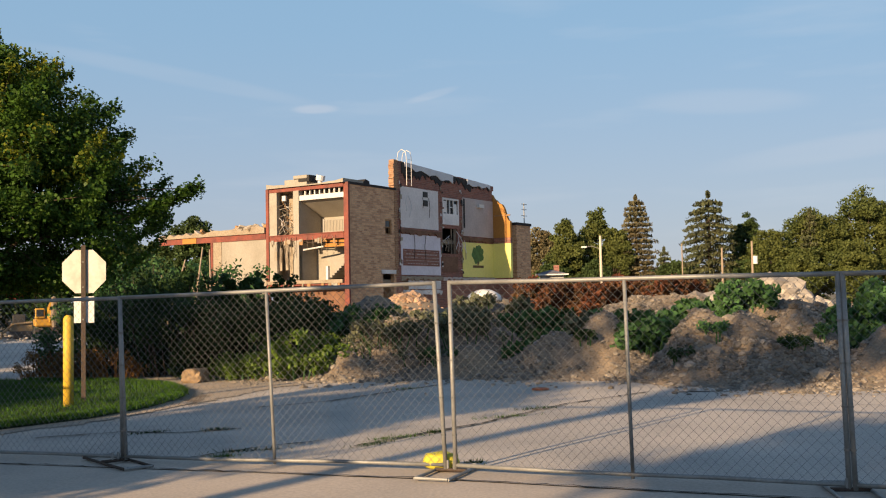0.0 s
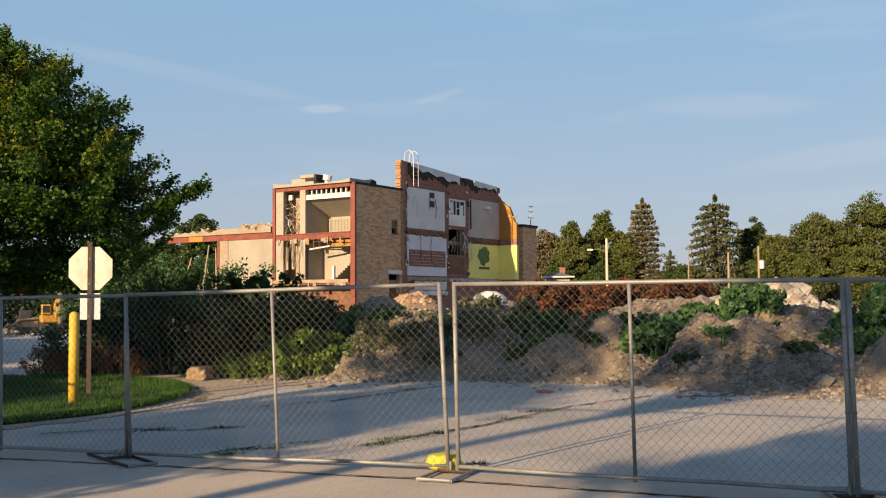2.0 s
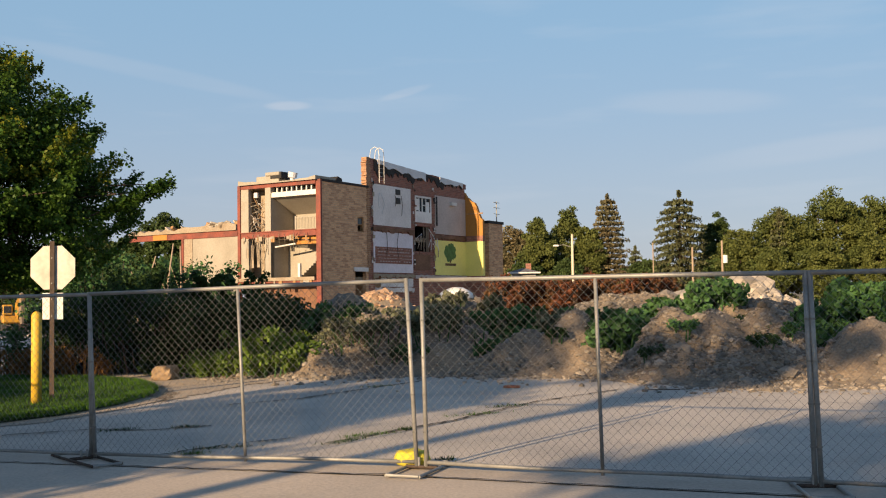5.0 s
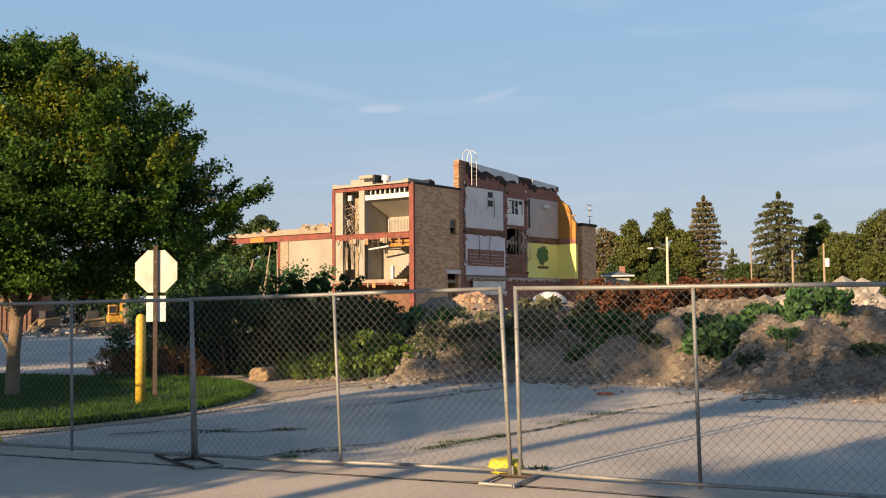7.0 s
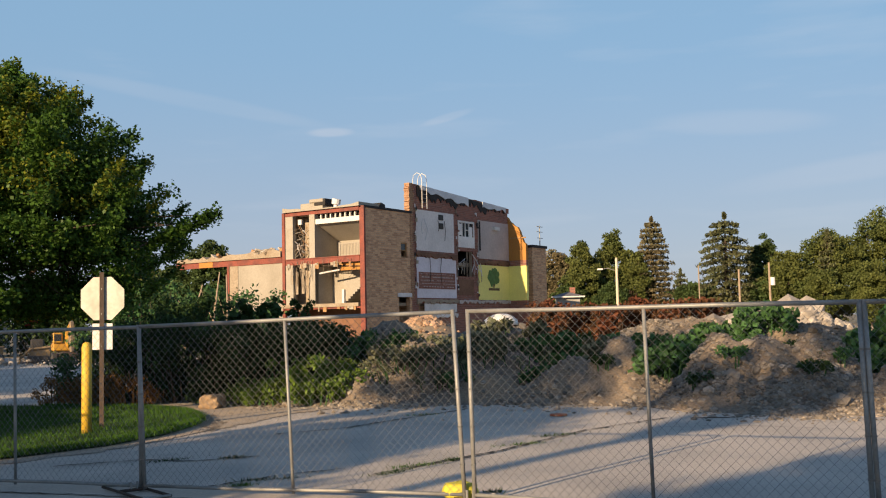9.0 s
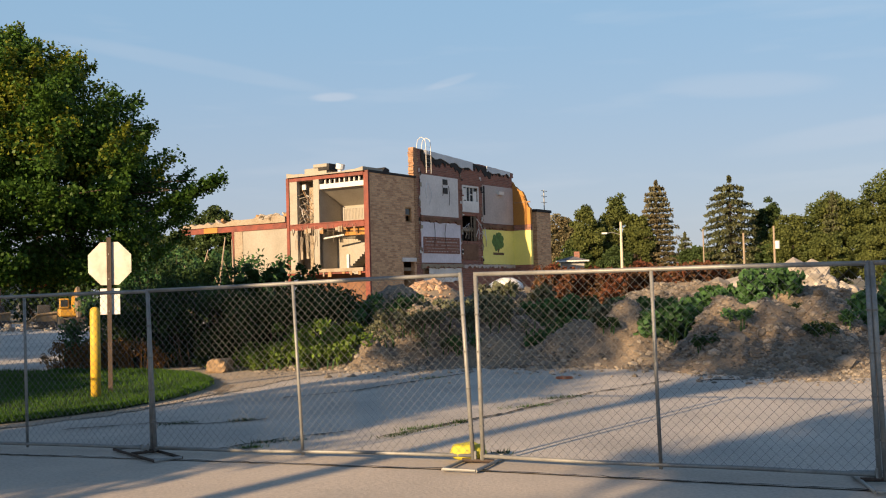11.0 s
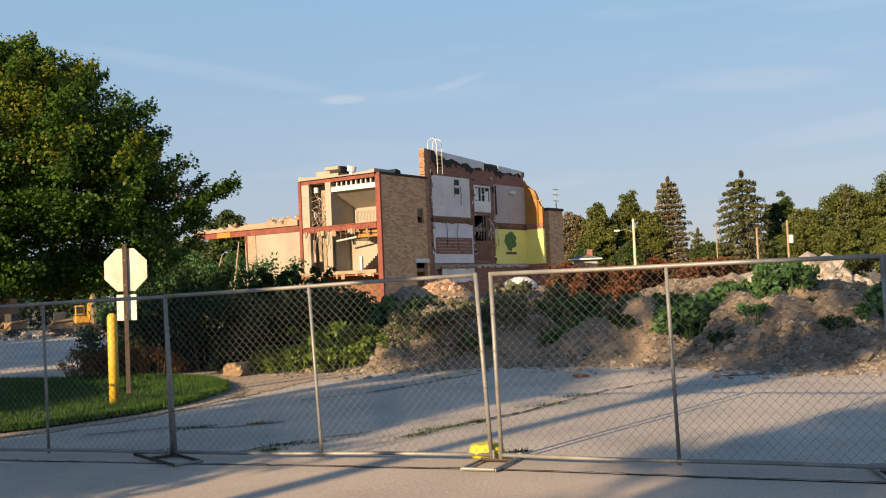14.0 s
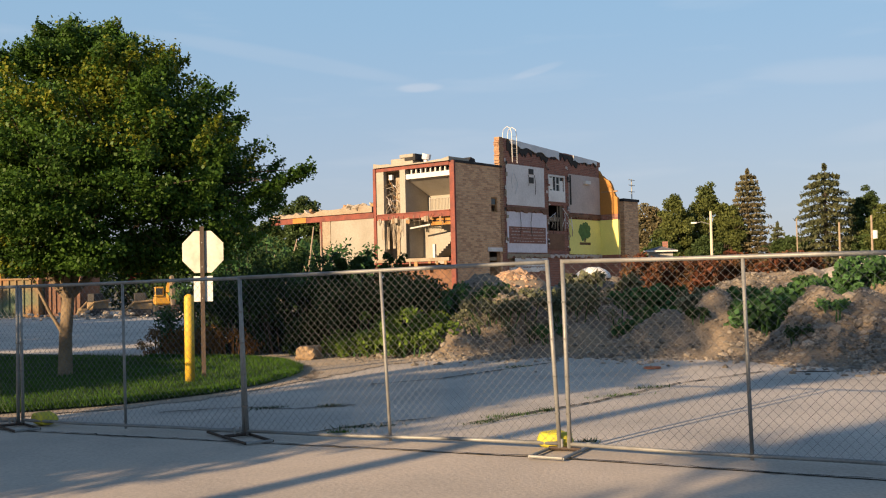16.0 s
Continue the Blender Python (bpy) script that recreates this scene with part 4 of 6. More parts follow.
    # near-black shell behind the opening; its darkness is painted, not cast
    part("room_behind", boxes((13.0, 16.0, 2.2, 2.3, 4.5, 8.1), (13.0, 13.1, 0.4, 2.2, 4.5, 8.1), (16.0, 16.1, 0.4, 2.2, 4.5, 8.1), (13.0, 16.1, 0.4, 2.3, 8.1, 8.16)), "shade_black", b)
    for x in (14.9, 15.35, 15.6):
        part("stud", boxes((x, x + 0.06, 0.1, 0.2, 5.65, 7.85)), "pole_wood", b)
    part("panel_below", boxes((13.2, 15.7, -0.04, 0.0, 4.05, 5.4)), "container_brown", b)
    part("plaster_panel", boxes((16.6, 22.0, -0.05, 0.0, 7.3, 10.7)), "plaster_taupe", b, "taupe plastered room wall")
    part("torn_edge", boxes((16.7, 16.95, -0.08, -0.055, 8.0, 10.6)), "tar", b)
    part("wall_box", boxes((19.1, 20.0, -0.3, -0.055, 9.95, 10.25)), "white_paint", b, "white wall-mounted unit")
    part("painted_panel", boxes((16.5, 22.0, -0.05, 0.0, 3.65, 6.74)), "yellow_wall", b, "bright yellow painted room wall")
    bm = bmesh.new()
    rng = np.random.default_rng(14)
    for k in range(46):   # painted tree: overlapping flat dabs
        a, r = rng.uniform(0, 6.28), rng.uniform(0, 1) ** 0.5
        cx, cz, q = 19.1 + 0.95 * r * math.cos(a), 5.72 + 0.66 * r * math.sin(a), rng.uniform(0.2, 0.32)
        y = -0.054 - k * 0.0002
        bm.faces.new([bm.verts.new((cx + q * math.cos(i * 1.047), y, cz + q * math.sin(i * 1.047))) for i in range(6)])
    m = part("painted_tree", bm, "mural_green", b, "green tree painted on the yellow wall")
    bm = boxes((18.98, 19.2, -0.058, -0.052, 4.75, 5.7), (18.2, 20.1, -0.058, -0.052, 4.5, 4.72))
    part("painted_trunk", bm, "mural_brown", m)
    # return wall at the far end, facing the low sun
    part("return_wall", boxes((22.0, 22.35, -1.85, 0.42, 0, 3.6)), "red_brick", b)
    part("return_wall", boxes((22.0, 22.35, -1.85, 0.42, 6.78, 7.3)), "red_brick", b)
    bm = bmesh.new()
    ragged(bm, -1.85, 0.42, 22.0, 22.35, lambda t: 7.3, lambda t: float(np.interp(t, (0, 0.12, 0.3, 0.55, 0.8, 1), (8.7, 9.1, 10.2, 10.5, 11.2, 11.5))), 0.2, 15, 0, 0.1)
    for v in bm.verts:
        v.co = Vector((v.co.y, v.co.x, v.co.z))
    part("return_wall_upper", bm, "orange_wall", b, "orange painted return wall, broken at the top")
    part("return_wall_lower", boxes((22.0, 22.35, -1.85, 0.42, 3.6, 6.78)), "yellow_wall", b)
    part("picture_rail", boxes((21.94, 22.0, -1.9, -0.2, 9.3, 9.42)), "wood", b)
    # flat-roofed brick stack behind and the remaining body
    part("body", boxes((6.4, 26, 5.0, 5.4, 0, 10.3), (22.4, 26, 0.5, 5.0, 0, 8.0), (6.4, 22, 0.42, 5.0, 0, 3.2)), "tan_brick", b)
    st = part("end_tower", boxes((24.4, 27.2, -1.2, 1.2, 0, 8.6)), "tan_brick", b, "tan brick end tower")
    part("tower_cap", boxes((24.3, 27.3, -1.3, 1.3, 8.6, 8.85)), "tar", st)
    ant = part("antenna", tube(bmesh.new(), [(26.4, -1.0, 8.8), (26.4, -1.0, 10.8)], 0.05, 6), "galvanised", b)
    for z in (9.6, 10.2, 10.7):
        part("antenna_bar", tube(bmesh.new(), [(25.8, -1.0, z), (27.0, -1.0, z)], 0.03, 5), "galvanised", ant)
    # roof ladder with hooped handrails
    lad = part("roof_ladder", bmesh.new(), "white_paint", b, "white steel roof ladder with hooped handrails")
    for x in (7.55, 8.25):
        part("ladder_rail", tube(bmesh.new(), [(x, -0.3, 11.0), (x, -0.3, 13.3), (x, -0.2, 13.75), (x, 0.15, 13.95), (x, 0.5, 13.75), (x, 0.6, 13.3), (x, 0.6, 12.9)], 0.03, 6), "white_paint", lad)
    for i in range(7):
        part("rung", tube(bmesh.new(), [(7.55, -0.3, 11.2 + 0.32 * i), (8.25, -0.3, 11.2 + 0.32 * i)], 0.012, 5), "white_paint", lad)
    return b


school()


# ---- temporary fence ----
def chain_link(length, height, cell=0.043, r=0.0021):
    """Zigzag wires, three-sided, woven upright."""
    vs, fs = [], []
    n, rows = int(length / cell), int(height / cell)
    cx, cz = length / n, height / rows
    tri = [(r, 0), (-0.5 * r, 0.87 * r), (-0.5 * r, -0.87 * r)]
    for i in range(n):
        for j in range(rows + 1):
            x = cx * (i + ((i + j) % 2))
            y = 0.0016 * (1 if (i + j) % 2 else -1)
            k = len(vs)
            vs += [(x + a, y + b, j * cz) for a, b in tri]
            if j:
                fs += [(k - 3, k - 2, k + 1, k), (k - 2, k - 1, k + 2, k + 1), (k - 1, k - 3, k, k + 2)]
    return vs, fs


def fence_panel(s0, s1, z0, z1, lean, mid=0.0):
    """One panel from s0 to s1 along the fence line, its foot at z0 and z1, its top leaning back along the line by `lean` metres."""
    x, y = fence_xy(s0, 0)
    p = thing("chain_link_fence", x, y, 0, FENCE_A, "galvanised temporary chain-link fence panel on the concrete apron", "fence", "temporary fence")
    L, H = s1 - s0, 1.8
    at = lambda u, h: Vector((u - lean * h / H, 0, z0 + (z1 - z0) * u / L + h))
    for u in (0.02, L / 2 + mid, L - 0.02):
        r = 0.017 if u == L / 2 + mid else 0.0215
        part("post", tube(bmesh.new(), [at(u, 0.03), at(u, H)], r, 10), "galvanised", p, smooth=True)
    part("top_rail", tube(bmesh.new(), [at(0.02, H - 0.02), at(L / 3, H - 0.023), at(L * 2 / 3, H - 0.017), at(L - 0.02, H - 0.02)], 0.0205, 10), "galvanised", p, smooth=True)
    part("bottom_rail", tube(bmesh.new(), [at(0.02, 0.07), at(L * 0.3, 0.062), at(L * 0.7, 0.075), at(L - 0.02, 0.07)], 0.019, 10), "galvanised", p, smooth=True)
    vs, fs = chain_link(L - 0.06, H - 0.1)
    out = []
    for vx, vy, vz in vs:
        q = at(vx + 0.03, vz + 0.075)
        sag = 0.012 * noise.noise((vx * 0.9 + s0, vz * 1.1, 0.0))
        out.append((q.x, vy - 0.012 + sag, q.z))
    pydata("chain_link", out, fs, "wire", p, "woven diamond wire mesh")
    for u in (0.02, L - 0.02):
        for h in (0.35, 0.7, 1.05, 1.4):
            q = at(u, h)
            part("tension_band", tube(bmesh.new(), [q + Vector((0, 0, -0.008)), q + Vector((0, 0, 0.008))], 0.026, 8), "wire", p)
    return p


fence_panel(-14.3, -10.75, -0.2, -0.15, 0.0)
fence_panel(-10.7, -7.48, -0.155, -0.1, 0.0)
fence_panel(-7.43, -3.784, -0.1, -0.065, 0.03)
fence_panel(-3.776, -0.01, -0.06, 0.01, 0.085)
fence_panel(0.05, 3.517, 0.01, 0.0, 0.03, -0.045)
fence_panel(3.525, 7.2, 0.0, 0.0, 0.04)
fence_panel(7.26, 10.9, 0.0, 0.0, 0.0)


def fence_stand(s, turn=0.0, light=False):
    """A rectangular tube foot frame across the line, with two spigots."""
    x, y = fence_xy(s, -0.05 if turn < 40 else -0.12)
    z = gz(x) + 0.004
    f = thing("fence_stand", x, y, z, FENCE_A + turn, "flat welded steel tube stand under the fence posts", "fence stand", "fence stands")
    a, bq = (0.16, 0.42) if turn < 40 else (0.15, 0.56)
    for px in (-a, a):
        part("side_tube", tube(bmesh.new(), [(px, -bq, 0.022), (px, bq, 0.022)], 0.016, 8), "rusty_post" if turn > 40 else "galvanised", f)
    for py in (-bq, bq):
        part("cross_tube", tube(bmesh.new(), [(-a, py, 0.024), (a, py, 0.024)], 0.016, 8), "galvanised", f)
    part("cross_bar", tube(bmesh.new(), [(-a, 0.05, 0.03), (a, 0.05, 0.03)], 0.018, 8), "rusty_post", f)
    for px in (-0.03, 0.035):
        part("spigot", tube(bmesh.new(), [(px, 0.05, 0.02), (px, 0.05, 0.12)], 0.014, 8), "galvanised", f)
    return f


for s, turn in ((-10.72, 20), (-7.45, 68), (-3.78, 62), (0.02, 0), (3.521, 15), (7.23, 0)):
    fence_stand(s, turn)


def sandbag(x, y, turn, sx=1.0):
    bm = bmesh.new()
    bmesh.ops.create_uvsphere(bm, u_segments=20, v_segments=12, radius=1)
    for v in bm.verts:
        c = v.co
        k = noise.noise((c.x * 2.2, c.y * 2.2, c.z * 2.2 + sx))
        v.co = Vector((math.copysign(abs(c.x) ** 0.8, c.x) * 0.175 * sx, math.copysign(abs(c.y) ** 0.7, c.y) * 0.13, max(-0.02, 0.055 + c.z * 0.085) + 0.02)) * (1 + 0.12 * k)
    t = tagged(part("sandbag", bm, "sandbag", None, "", True), "bright yellow weighted bag lying on the fence stand", "sandbag", "sandbags")
    t.matrix_world = pose(x, y, gz(x) + 0.02, 0, 0, turn)
    return t


sandbag(*fence_xy(-0.13, 0.12), -10)
sandbag(*fence_xy(-7.15, 0.12), -30, 1.1)

# ---- posts and sign ----
def bollard():
    b = thing("bollard", -7.3, 16.75, gz(-7.3) + 0.06, 0, "tall yellow-painted steel bollard in the grass", "bollard")
    bm = tube(bmesh.new(), [(0, 0, 0), (0.0, 0, 0.9), (0.0, 0, 1.47), (0, 0, 1.52), (0, 0, 1.55)], [0.085, 0.085, 0.085, 0.07, 0.03], 20)
    part("sleeve", bm, "yellow_paint", b, smooth=True)
    part("cap_seam", tube(bmesh.new(), [(0, 0, 1.44), (0, 0, 1.452)], 0.0865, 20), "yellow_paint", b)


def stop_sign():
    x, y = -7.42, 17.65
    s = thing("stop_sign", x, y, gz(x), 6, "weathered back of an octagonal road sign on a rusty post", "road sign")
    part("post", boxes((-0.028, 0.028, -0.02, 0.02, -0.05, 2.85), (-0.04, -0.028, -0.02, -0.008, -0.05, 2.85), (0.028, 0.04, -0.02, -0.008, -0.05, 2.85)), "rusty_post", s)
    bm = bmesh.new()
    ring = [(0.42 * math.cos(radians(22.5 + 45 * i)), 0.42 * math.sin(radians(22.5 + 45 * i))) for i in range(8)]
    f = [bm.verts.new((a, 0.028, 2.38 + c)) for a, c in ring]
    k = [bm.verts.new((a, 0.034, 2.38 + c)) for a, c in ring]
    bm.faces.new(f), bm.faces.new(k[::-1])
    for i in range(8):
        bm.faces.new((f[i], k[i], k[(i + 1) % 8], f[(i + 1) % 8]))
    part("plate", bm, "sign_back", s, "bare metal back of the octagon")
    part("small_plate", boxes((-0.18, 0.18, 0.026, 0.032, 1.46, 1.93), bevel=0.002), "white_plastic", s, "white rectangular plate")
    for z in (2.1, 2.55, 1.52, 1.82):
        part("bolt", tube(bmesh.new(), [(0, -0.032, z), (0, -0.02, z)], 0.012, 6), "galvanised", s)


bollard()
stop_sign()


# ---- trees ----
def shade_tree(name, x, y, label, seed, height, rx, ry, zc, rz, fork, trunk_r, leaf_size, n_clumps, per, mats, lean=(0, 0), clump_r=(0.4, 0.75), flat_bottom=0.0, taper=0.0):
    """Broadleaf tree: forked tapered trunk, limbs to the clumps, crown of many small leaves."""
    rng = np.random.default_rng(seed)
    t = thing(name, x, y, gz(x), 0, label, "tree", "trees")
    bm = bmesh.new()
    top = Vector((lean[0], lean[1], fork))
    tube(bm, [(0, 0, -0.1), (0.01, 0, 0.12), (lean[0] * 0.4, lean[1] * 0.4, fork * 0.5), top], [trunk_r * 1.45, trunk_r * 1.05, trunk_r * 0.92, trunk_r * 0.85], 12)
    cen = []
    while len(cen) < n_clumps:
        d = rng.normal(size=3)
        d /= np.linalg.norm(d)
        q = d * rng.uniform(0.25, 1.0) ** 0.5 * rng.uniform(0.82, 1.06)
        if q[2] * rz > -rz * (1 - flat_bottom):
            k = 1.0 - taper * max(q[2], -0.2)
            c = Vector((q[0] * rx * k + lean[0], q[1] * ry * k + lean[1], zc + q[2] * rz))
            cen.append(tuple(c))
    order = rng.permutation(n_clumps)[:26]
    for i in order:
        c = Vector(cen[i])
        mid = top.lerp(c, 0.5) + Vector((rng.normal(0, 0.12), rng.normal(0, 0.12), 0.18 * height / 6))
        tube(bm, [top - Vector((0, 0, 0.12)), mid, top.lerp(c, 0.95)], [trunk_r * 0.5, trunk_r * 0.26, trunk_r * 0.07], 6, False)
    part("trunk", bm, mats[2], t, "", True)
    cen = np.array(cen)
    rad = rng.uniform(*clump_r, n_clumps)
    yel = (rng.uniform(size=n_clumps) < np.where(cen[:, 2] > zc + 0.3 * rz, 0.62, 0.05)) if mats[1] else np.zeros(n_clumps, bool)
    pts = clumps(rng, cen, rad, per, 0.7)
    gold = np.repeat(yel, per) & (rng.uniform(size=len(pts)) < 0.6)
    leaf_cloud("foliage", pts[~gold], leaf_size, mats[0], t, seed)
    if gold.any():
        leaf_cloud("yellowing_foliage", pts[gold], leaf_size, mats[1], t, seed + 1)
    return t


def leaf_sprays(name, tips, outs, sizes, per, leaf, mat, parent, seed):
    """Layered sprays: each a flat, drooping fan of broad leaves that lie nearly level, near a tip."""
    rng = np.random.default_rng(seed)
    n = len(tips)
    out = np.repeat(outs, per, 0)
    size = np.repeat(sizes, per)[:, None]
    side = np.stack([-out[:, 1], out[:, 0], np.zeros(len(out))], 1)
    ang, rad = rng.uniform(0, 6.283, (n * per, 1)), rng.uniform(0, 1, (n * per, 1)) ** 0.6
    u, v = rad * np.cos(ang) - 0.2, 0.6 * rad * np.sin(ang)
    pts = np.repeat(tips, per, 0) + size * (out * u + side * v * (1.1 - 0.35 * u)) + np.array((0, 0, 1)) * (-0.22 * size * (u * u + v * v) + rng.normal(0, 0.075, (n * per, 1)))
    d = 0.7 * out + rng.normal(0, 0.75, (n * per, 3)) + np.array((0, 0, -0.35))
    d /= np.linalg.norm(d, axis=1, keepdims=True)
    up = np.array((0, 0, 0.55)) + out * 0.6 + rng.normal(0, 0.5, (n * per, 3))
    w = np.cross(d, up)
    w /= np.linalg.norm(w, axis=1, keepdims=True)
    nor = np.cross(w, d)
    s = leaf * rng.uniform(0.6, 1.3, (n * per, 1))
    quad = np.stack([pts - d * s * 0.5, pts - w * s * 0.42 - nor * s * 0.1, pts + d * s * 0.55, pts + w * s * 0.42 - nor * s * 0.1], 1).reshape(-1, 3)
    k = n * per
    me = bpy.data.meshes.new(name)
    me.vertices.add(4 * k)
    me.vertices.foreach_set("co", quad.ravel())
    me.loops.add(4 * k)
    me.loops.foreach_set("vertex_index", np.arange(4 * k))
    me.polygons.add(k)
    me.polygons.foreach_set("loop_start", np.arange(0, 4 * k, 4))
    me.update(calc_edges=True)
    me.materials.append(M[mat])
    ob = new(name, me)
    ob.parent = parent
    return ob


def maple():
    """Broad domed crown on a short trunk: limbs, branches and layered leaf sprays."""
    rng = np.random.default_rng(4)
    x, y = -10.9, 18.85
    t = thing("maple_tree", x, y, gz(x), 0, "round green tree on the grass island, leaves yellowing and coloured sunlit towards the top", "tree", "trees")
    zs = (2.2, 2.7, 3.4, 4.2, 4.9, 5.4, 5.9, 6.3, 6.7, 7.05)
    hw = (2.5, 3.05, 3.35, 3.3, 3.0, 2.65, 2.15, 1.6, 0.95, 0.1)
    bm = bmesh.new()
    tube(bm, [(0, 0, -0.1), (0.0, 0, 0.1), (0.02, 0, 0.9), (0.1, 0, 1.75)], [0.2, 0.145, 0.125, 0.125], 14)
    tube(bm, [(0, 0, 0.85), (-0.3, -0.05, 1.35), (-0.62, -0.1, 2.0), (-0.95, 0, 2.7)], [0.042, 0.034, 0.027, 0.015], 7, False)
    open_to = Vector((3.48, -1.2, 2.45))   # the low sun reaches the road sign past the crown
    limbs = []
    for k in range(9):
        a = 6.283 * k / 9 + rng.uniform(-0.3, 0.3)
        r, top = (rng.uniform(1.5, 2.3), rng.uniform(3.6, 4.9)) if k % 3 else (rng.uniform(0.3, 0.9), rng.uniform(5.4, 6.0))
        end = Vector((0.25 + r * math.cos(a), r * math.sin(a), top))
        mid = Vector((0.1, 0, 1.7)).lerp(end, 0.5) + Vector((0.25 * math.cos(a), 0.25 * math.sin(a), 0.15))
        tube(bm, [(0.08, 0, 1.6), mid, end], [0.085, 0.055, 0.03], 8, False)
        limbs.append((mid, end))
    tips, outs = [], []
    while len(tips) < 880:
        z = rng.uniform(2.25, 7.0)
        w = float(np.interp(z, zs, hw))
        if rng.uniform() > (w / 3.9) ** 0.8 + 0.12:
            continue
        a = rng.uniform(0, 6.283)
        lump = 1 + 0.17 * noise.noise((2.1 * math.cos(a), 2.1 * math.sin(a), z * 1.3)) + 0.13 * noise.noise((4.3 * math.cos(a), 5 * math.sin(a), z * 3.0))
        r = w * lump * (rng.uniform(0.16, 1.0) ** 0.5)
        c = Vector((0.66 + r * math.cos(a), 0.9 * r * math.sin(a), z + 0.25 * (1 - r / max(w, 0.3)) * (z > 3)))
        if (c - open_to).cross(TO_SUN).length < 0.8 and (c - open_to).dot(TO_SUN) > 0:
            continue
        tips.append(tuple(c))
        outs.append((math.cos(a), math.sin(a), 0.3 if z > 4.5 else 0.02))
    for i in range(130):   # twigs that break the outline
        z, a = rng.uniform(2.5, 6.9), rng.uniform(0, 6.283)
        r = float(np.interp(z, zs, hw)) * rng.uniform(1.02, 1.13) + 0.08
        c = Vector((0.66 + r * math.cos(a), 0.9 * r * math.sin(a), z + 0.15))
        if (c - open_to).cross(TO_SUN).length > 0.8:
            tips.append(tuple(c))
            outs.append((math.cos(a), math.sin(a), 0.6))
    for i in range(9):   # a long bough that reaches out sideways
        tips.append((4.05 + 0.15 * i, -0.2 + 0.07 * (-1) ** i, 3.5 + 0.065 * i))
        outs.append((1.0, 0.1, 0.25))
    tips, outs = np.array(tips), np.array(outs)
    outs /= np.linalg.norm(outs, axis=1, keepdims=True)
    sizes = rng.uniform(0.42, 0.72, len(tips))
    sizes[880:] = 0.28
    sizes[-9:] = 0.17
    part("trunk", bm, "bark", t, "", True)
    bm = bmesh.new()
    for i in rng.permutation(len(tips))[:150]:
        p = Vector(tips[i])
        mid, end = min(limbs, key=lambda q: (q[1] - p).length)
        a = mid.lerp(end, rng.uniform(0.1, 1.0))
        tube(bm, [a, a.lerp(p, 0.55) + Vector((0, 0, 0.12)), p], [0.022, 0.014, 0.006], 5, False)
    tube(bm, [(2.0, -0.1, 3.1), (3.7, -0.2, 3.4), (5.3, -0.2, 4.05)], [0.03, 0.018, 0.006], 6, False)
    tagged(part("branch", bm, "bark_dark", t, "", True), kind="stuff")
    # yellowing patches, more towards the top, where they also paint the sunlit crown
    patch = np.array([noise.noise((p[0] * 0.55 + 3.1, p[1] * 0.55, p[2] * 0.6)) for p in tips])
    gold = (rng.uniform(size=len(tips)) < np.clip((tips[:, 2] - 4.1) * 0.5, 0, 0.95) * (patch > -0.25)) | ((rng.uniform(size=len(tips)) < 0.3) & (tips[:, 2] < 3.2) & (patch > 0.15))
    gold[-9:] = False
    leaf_sprays("foliage", tips[~gold], outs[~gold], sizes[~gold], 225, 0.069, "leaf", t, 41)
    leaf_sprays("foliage_sprinkle", tips[gold], outs[gold], sizes[gold], 70, 0.069, "leaf", t, 42)
    leaf_sprays("yellowing_foliage", tips[gold], outs[gold], sizes[gold], 155, 0.069, "leaf_yellow", t, 43)


maple()


def bush(name, x, y, label, seed, spots, leaf, mat, per, group="", category="bush", stem="bark_dark", ratio=0.6):
    """Shrub or weed patch: stems from the ground and leaf clumps at (dx, dy, z, r)."""
    rng = np.random.default_rng(seed)
    z = max(gz(x), mound_z(x, y) if -7 < x < 15 and 15.8 < y < 36 else gz(x))
    t = thing(name, x, y, z, 0, label, category, group)
    bm = bmesh.new()
    for dx, dy, h, r in spots:
        tube(bm, [(dx * 0.6, dy * 0.6, -0.3), (dx * 0.85, dy * 0.85, h * 0.5), (dx, dy, h)], [0.018, 0.014, 0.006], 5, False)
    tagged(part("stem", bm, stem, t), kind="stuff")
    leaf_cloud("leaves", clumps(rng, [(a, c, h) for a, c, h, r in spots], [r for *_, r in spots], per, 0.85), leaf, mat, t, seed, ratio)
    return t


def spots(seed, n, wx, wy, h0, h1, r0, r1):
    rng = np.random.default_rng(seed)
    return [(rng.uniform(-wx, wx), rng.uniform(-wy, wy), rng.uniform(h0, h1), rng.uniform(r0, r1)) for k in range(n)]


# the first shrub's brighter leaf colour stands in for sunlight on it
for k, (x, y, h, w) in enumerate(((-10.9, 25.6, 1.9, 1.0), (-9.5, 25.2, 2.2, 1.1), (-8.2, 25.0, 2.1, 1.0), (-7.0, 24.6, 1.9, 1.0), (-5.8, 24.3, 1.72, 1.0), (-4.7, 24.4, 1.45, 0.8), (-8.8, 27.2, 2.9, 1.3), (-6.2, 27.0, 1.95, 1.3))):
    bush("shrub", x, y, "dense dark green overgrown shrub beside the soil mounds", 40 + k, spots(60 + k, 46, w, 0.8, 0.15, h - 0.25, 0.25, 0.45), 0.10, "leaf_weed" if k == 0 else "leaf_bush", 160, "shrubs")


# ---- weeds on and round the mounds ----
def weed(x, y, seed, n, w, h, leaf, mat="leaf_weed", per=64, label="leafy green weeds growing on the soil mound", d=0.5, r0=0.12, r1=0.26):
    return bush("weed_patch", x, y, label, seed, spots(seed, int(n * 0.75), w, d, 0.08, h, r0, r1), leaf, mat, per, "weeds", "weed", "leaf_weed", 0.85)


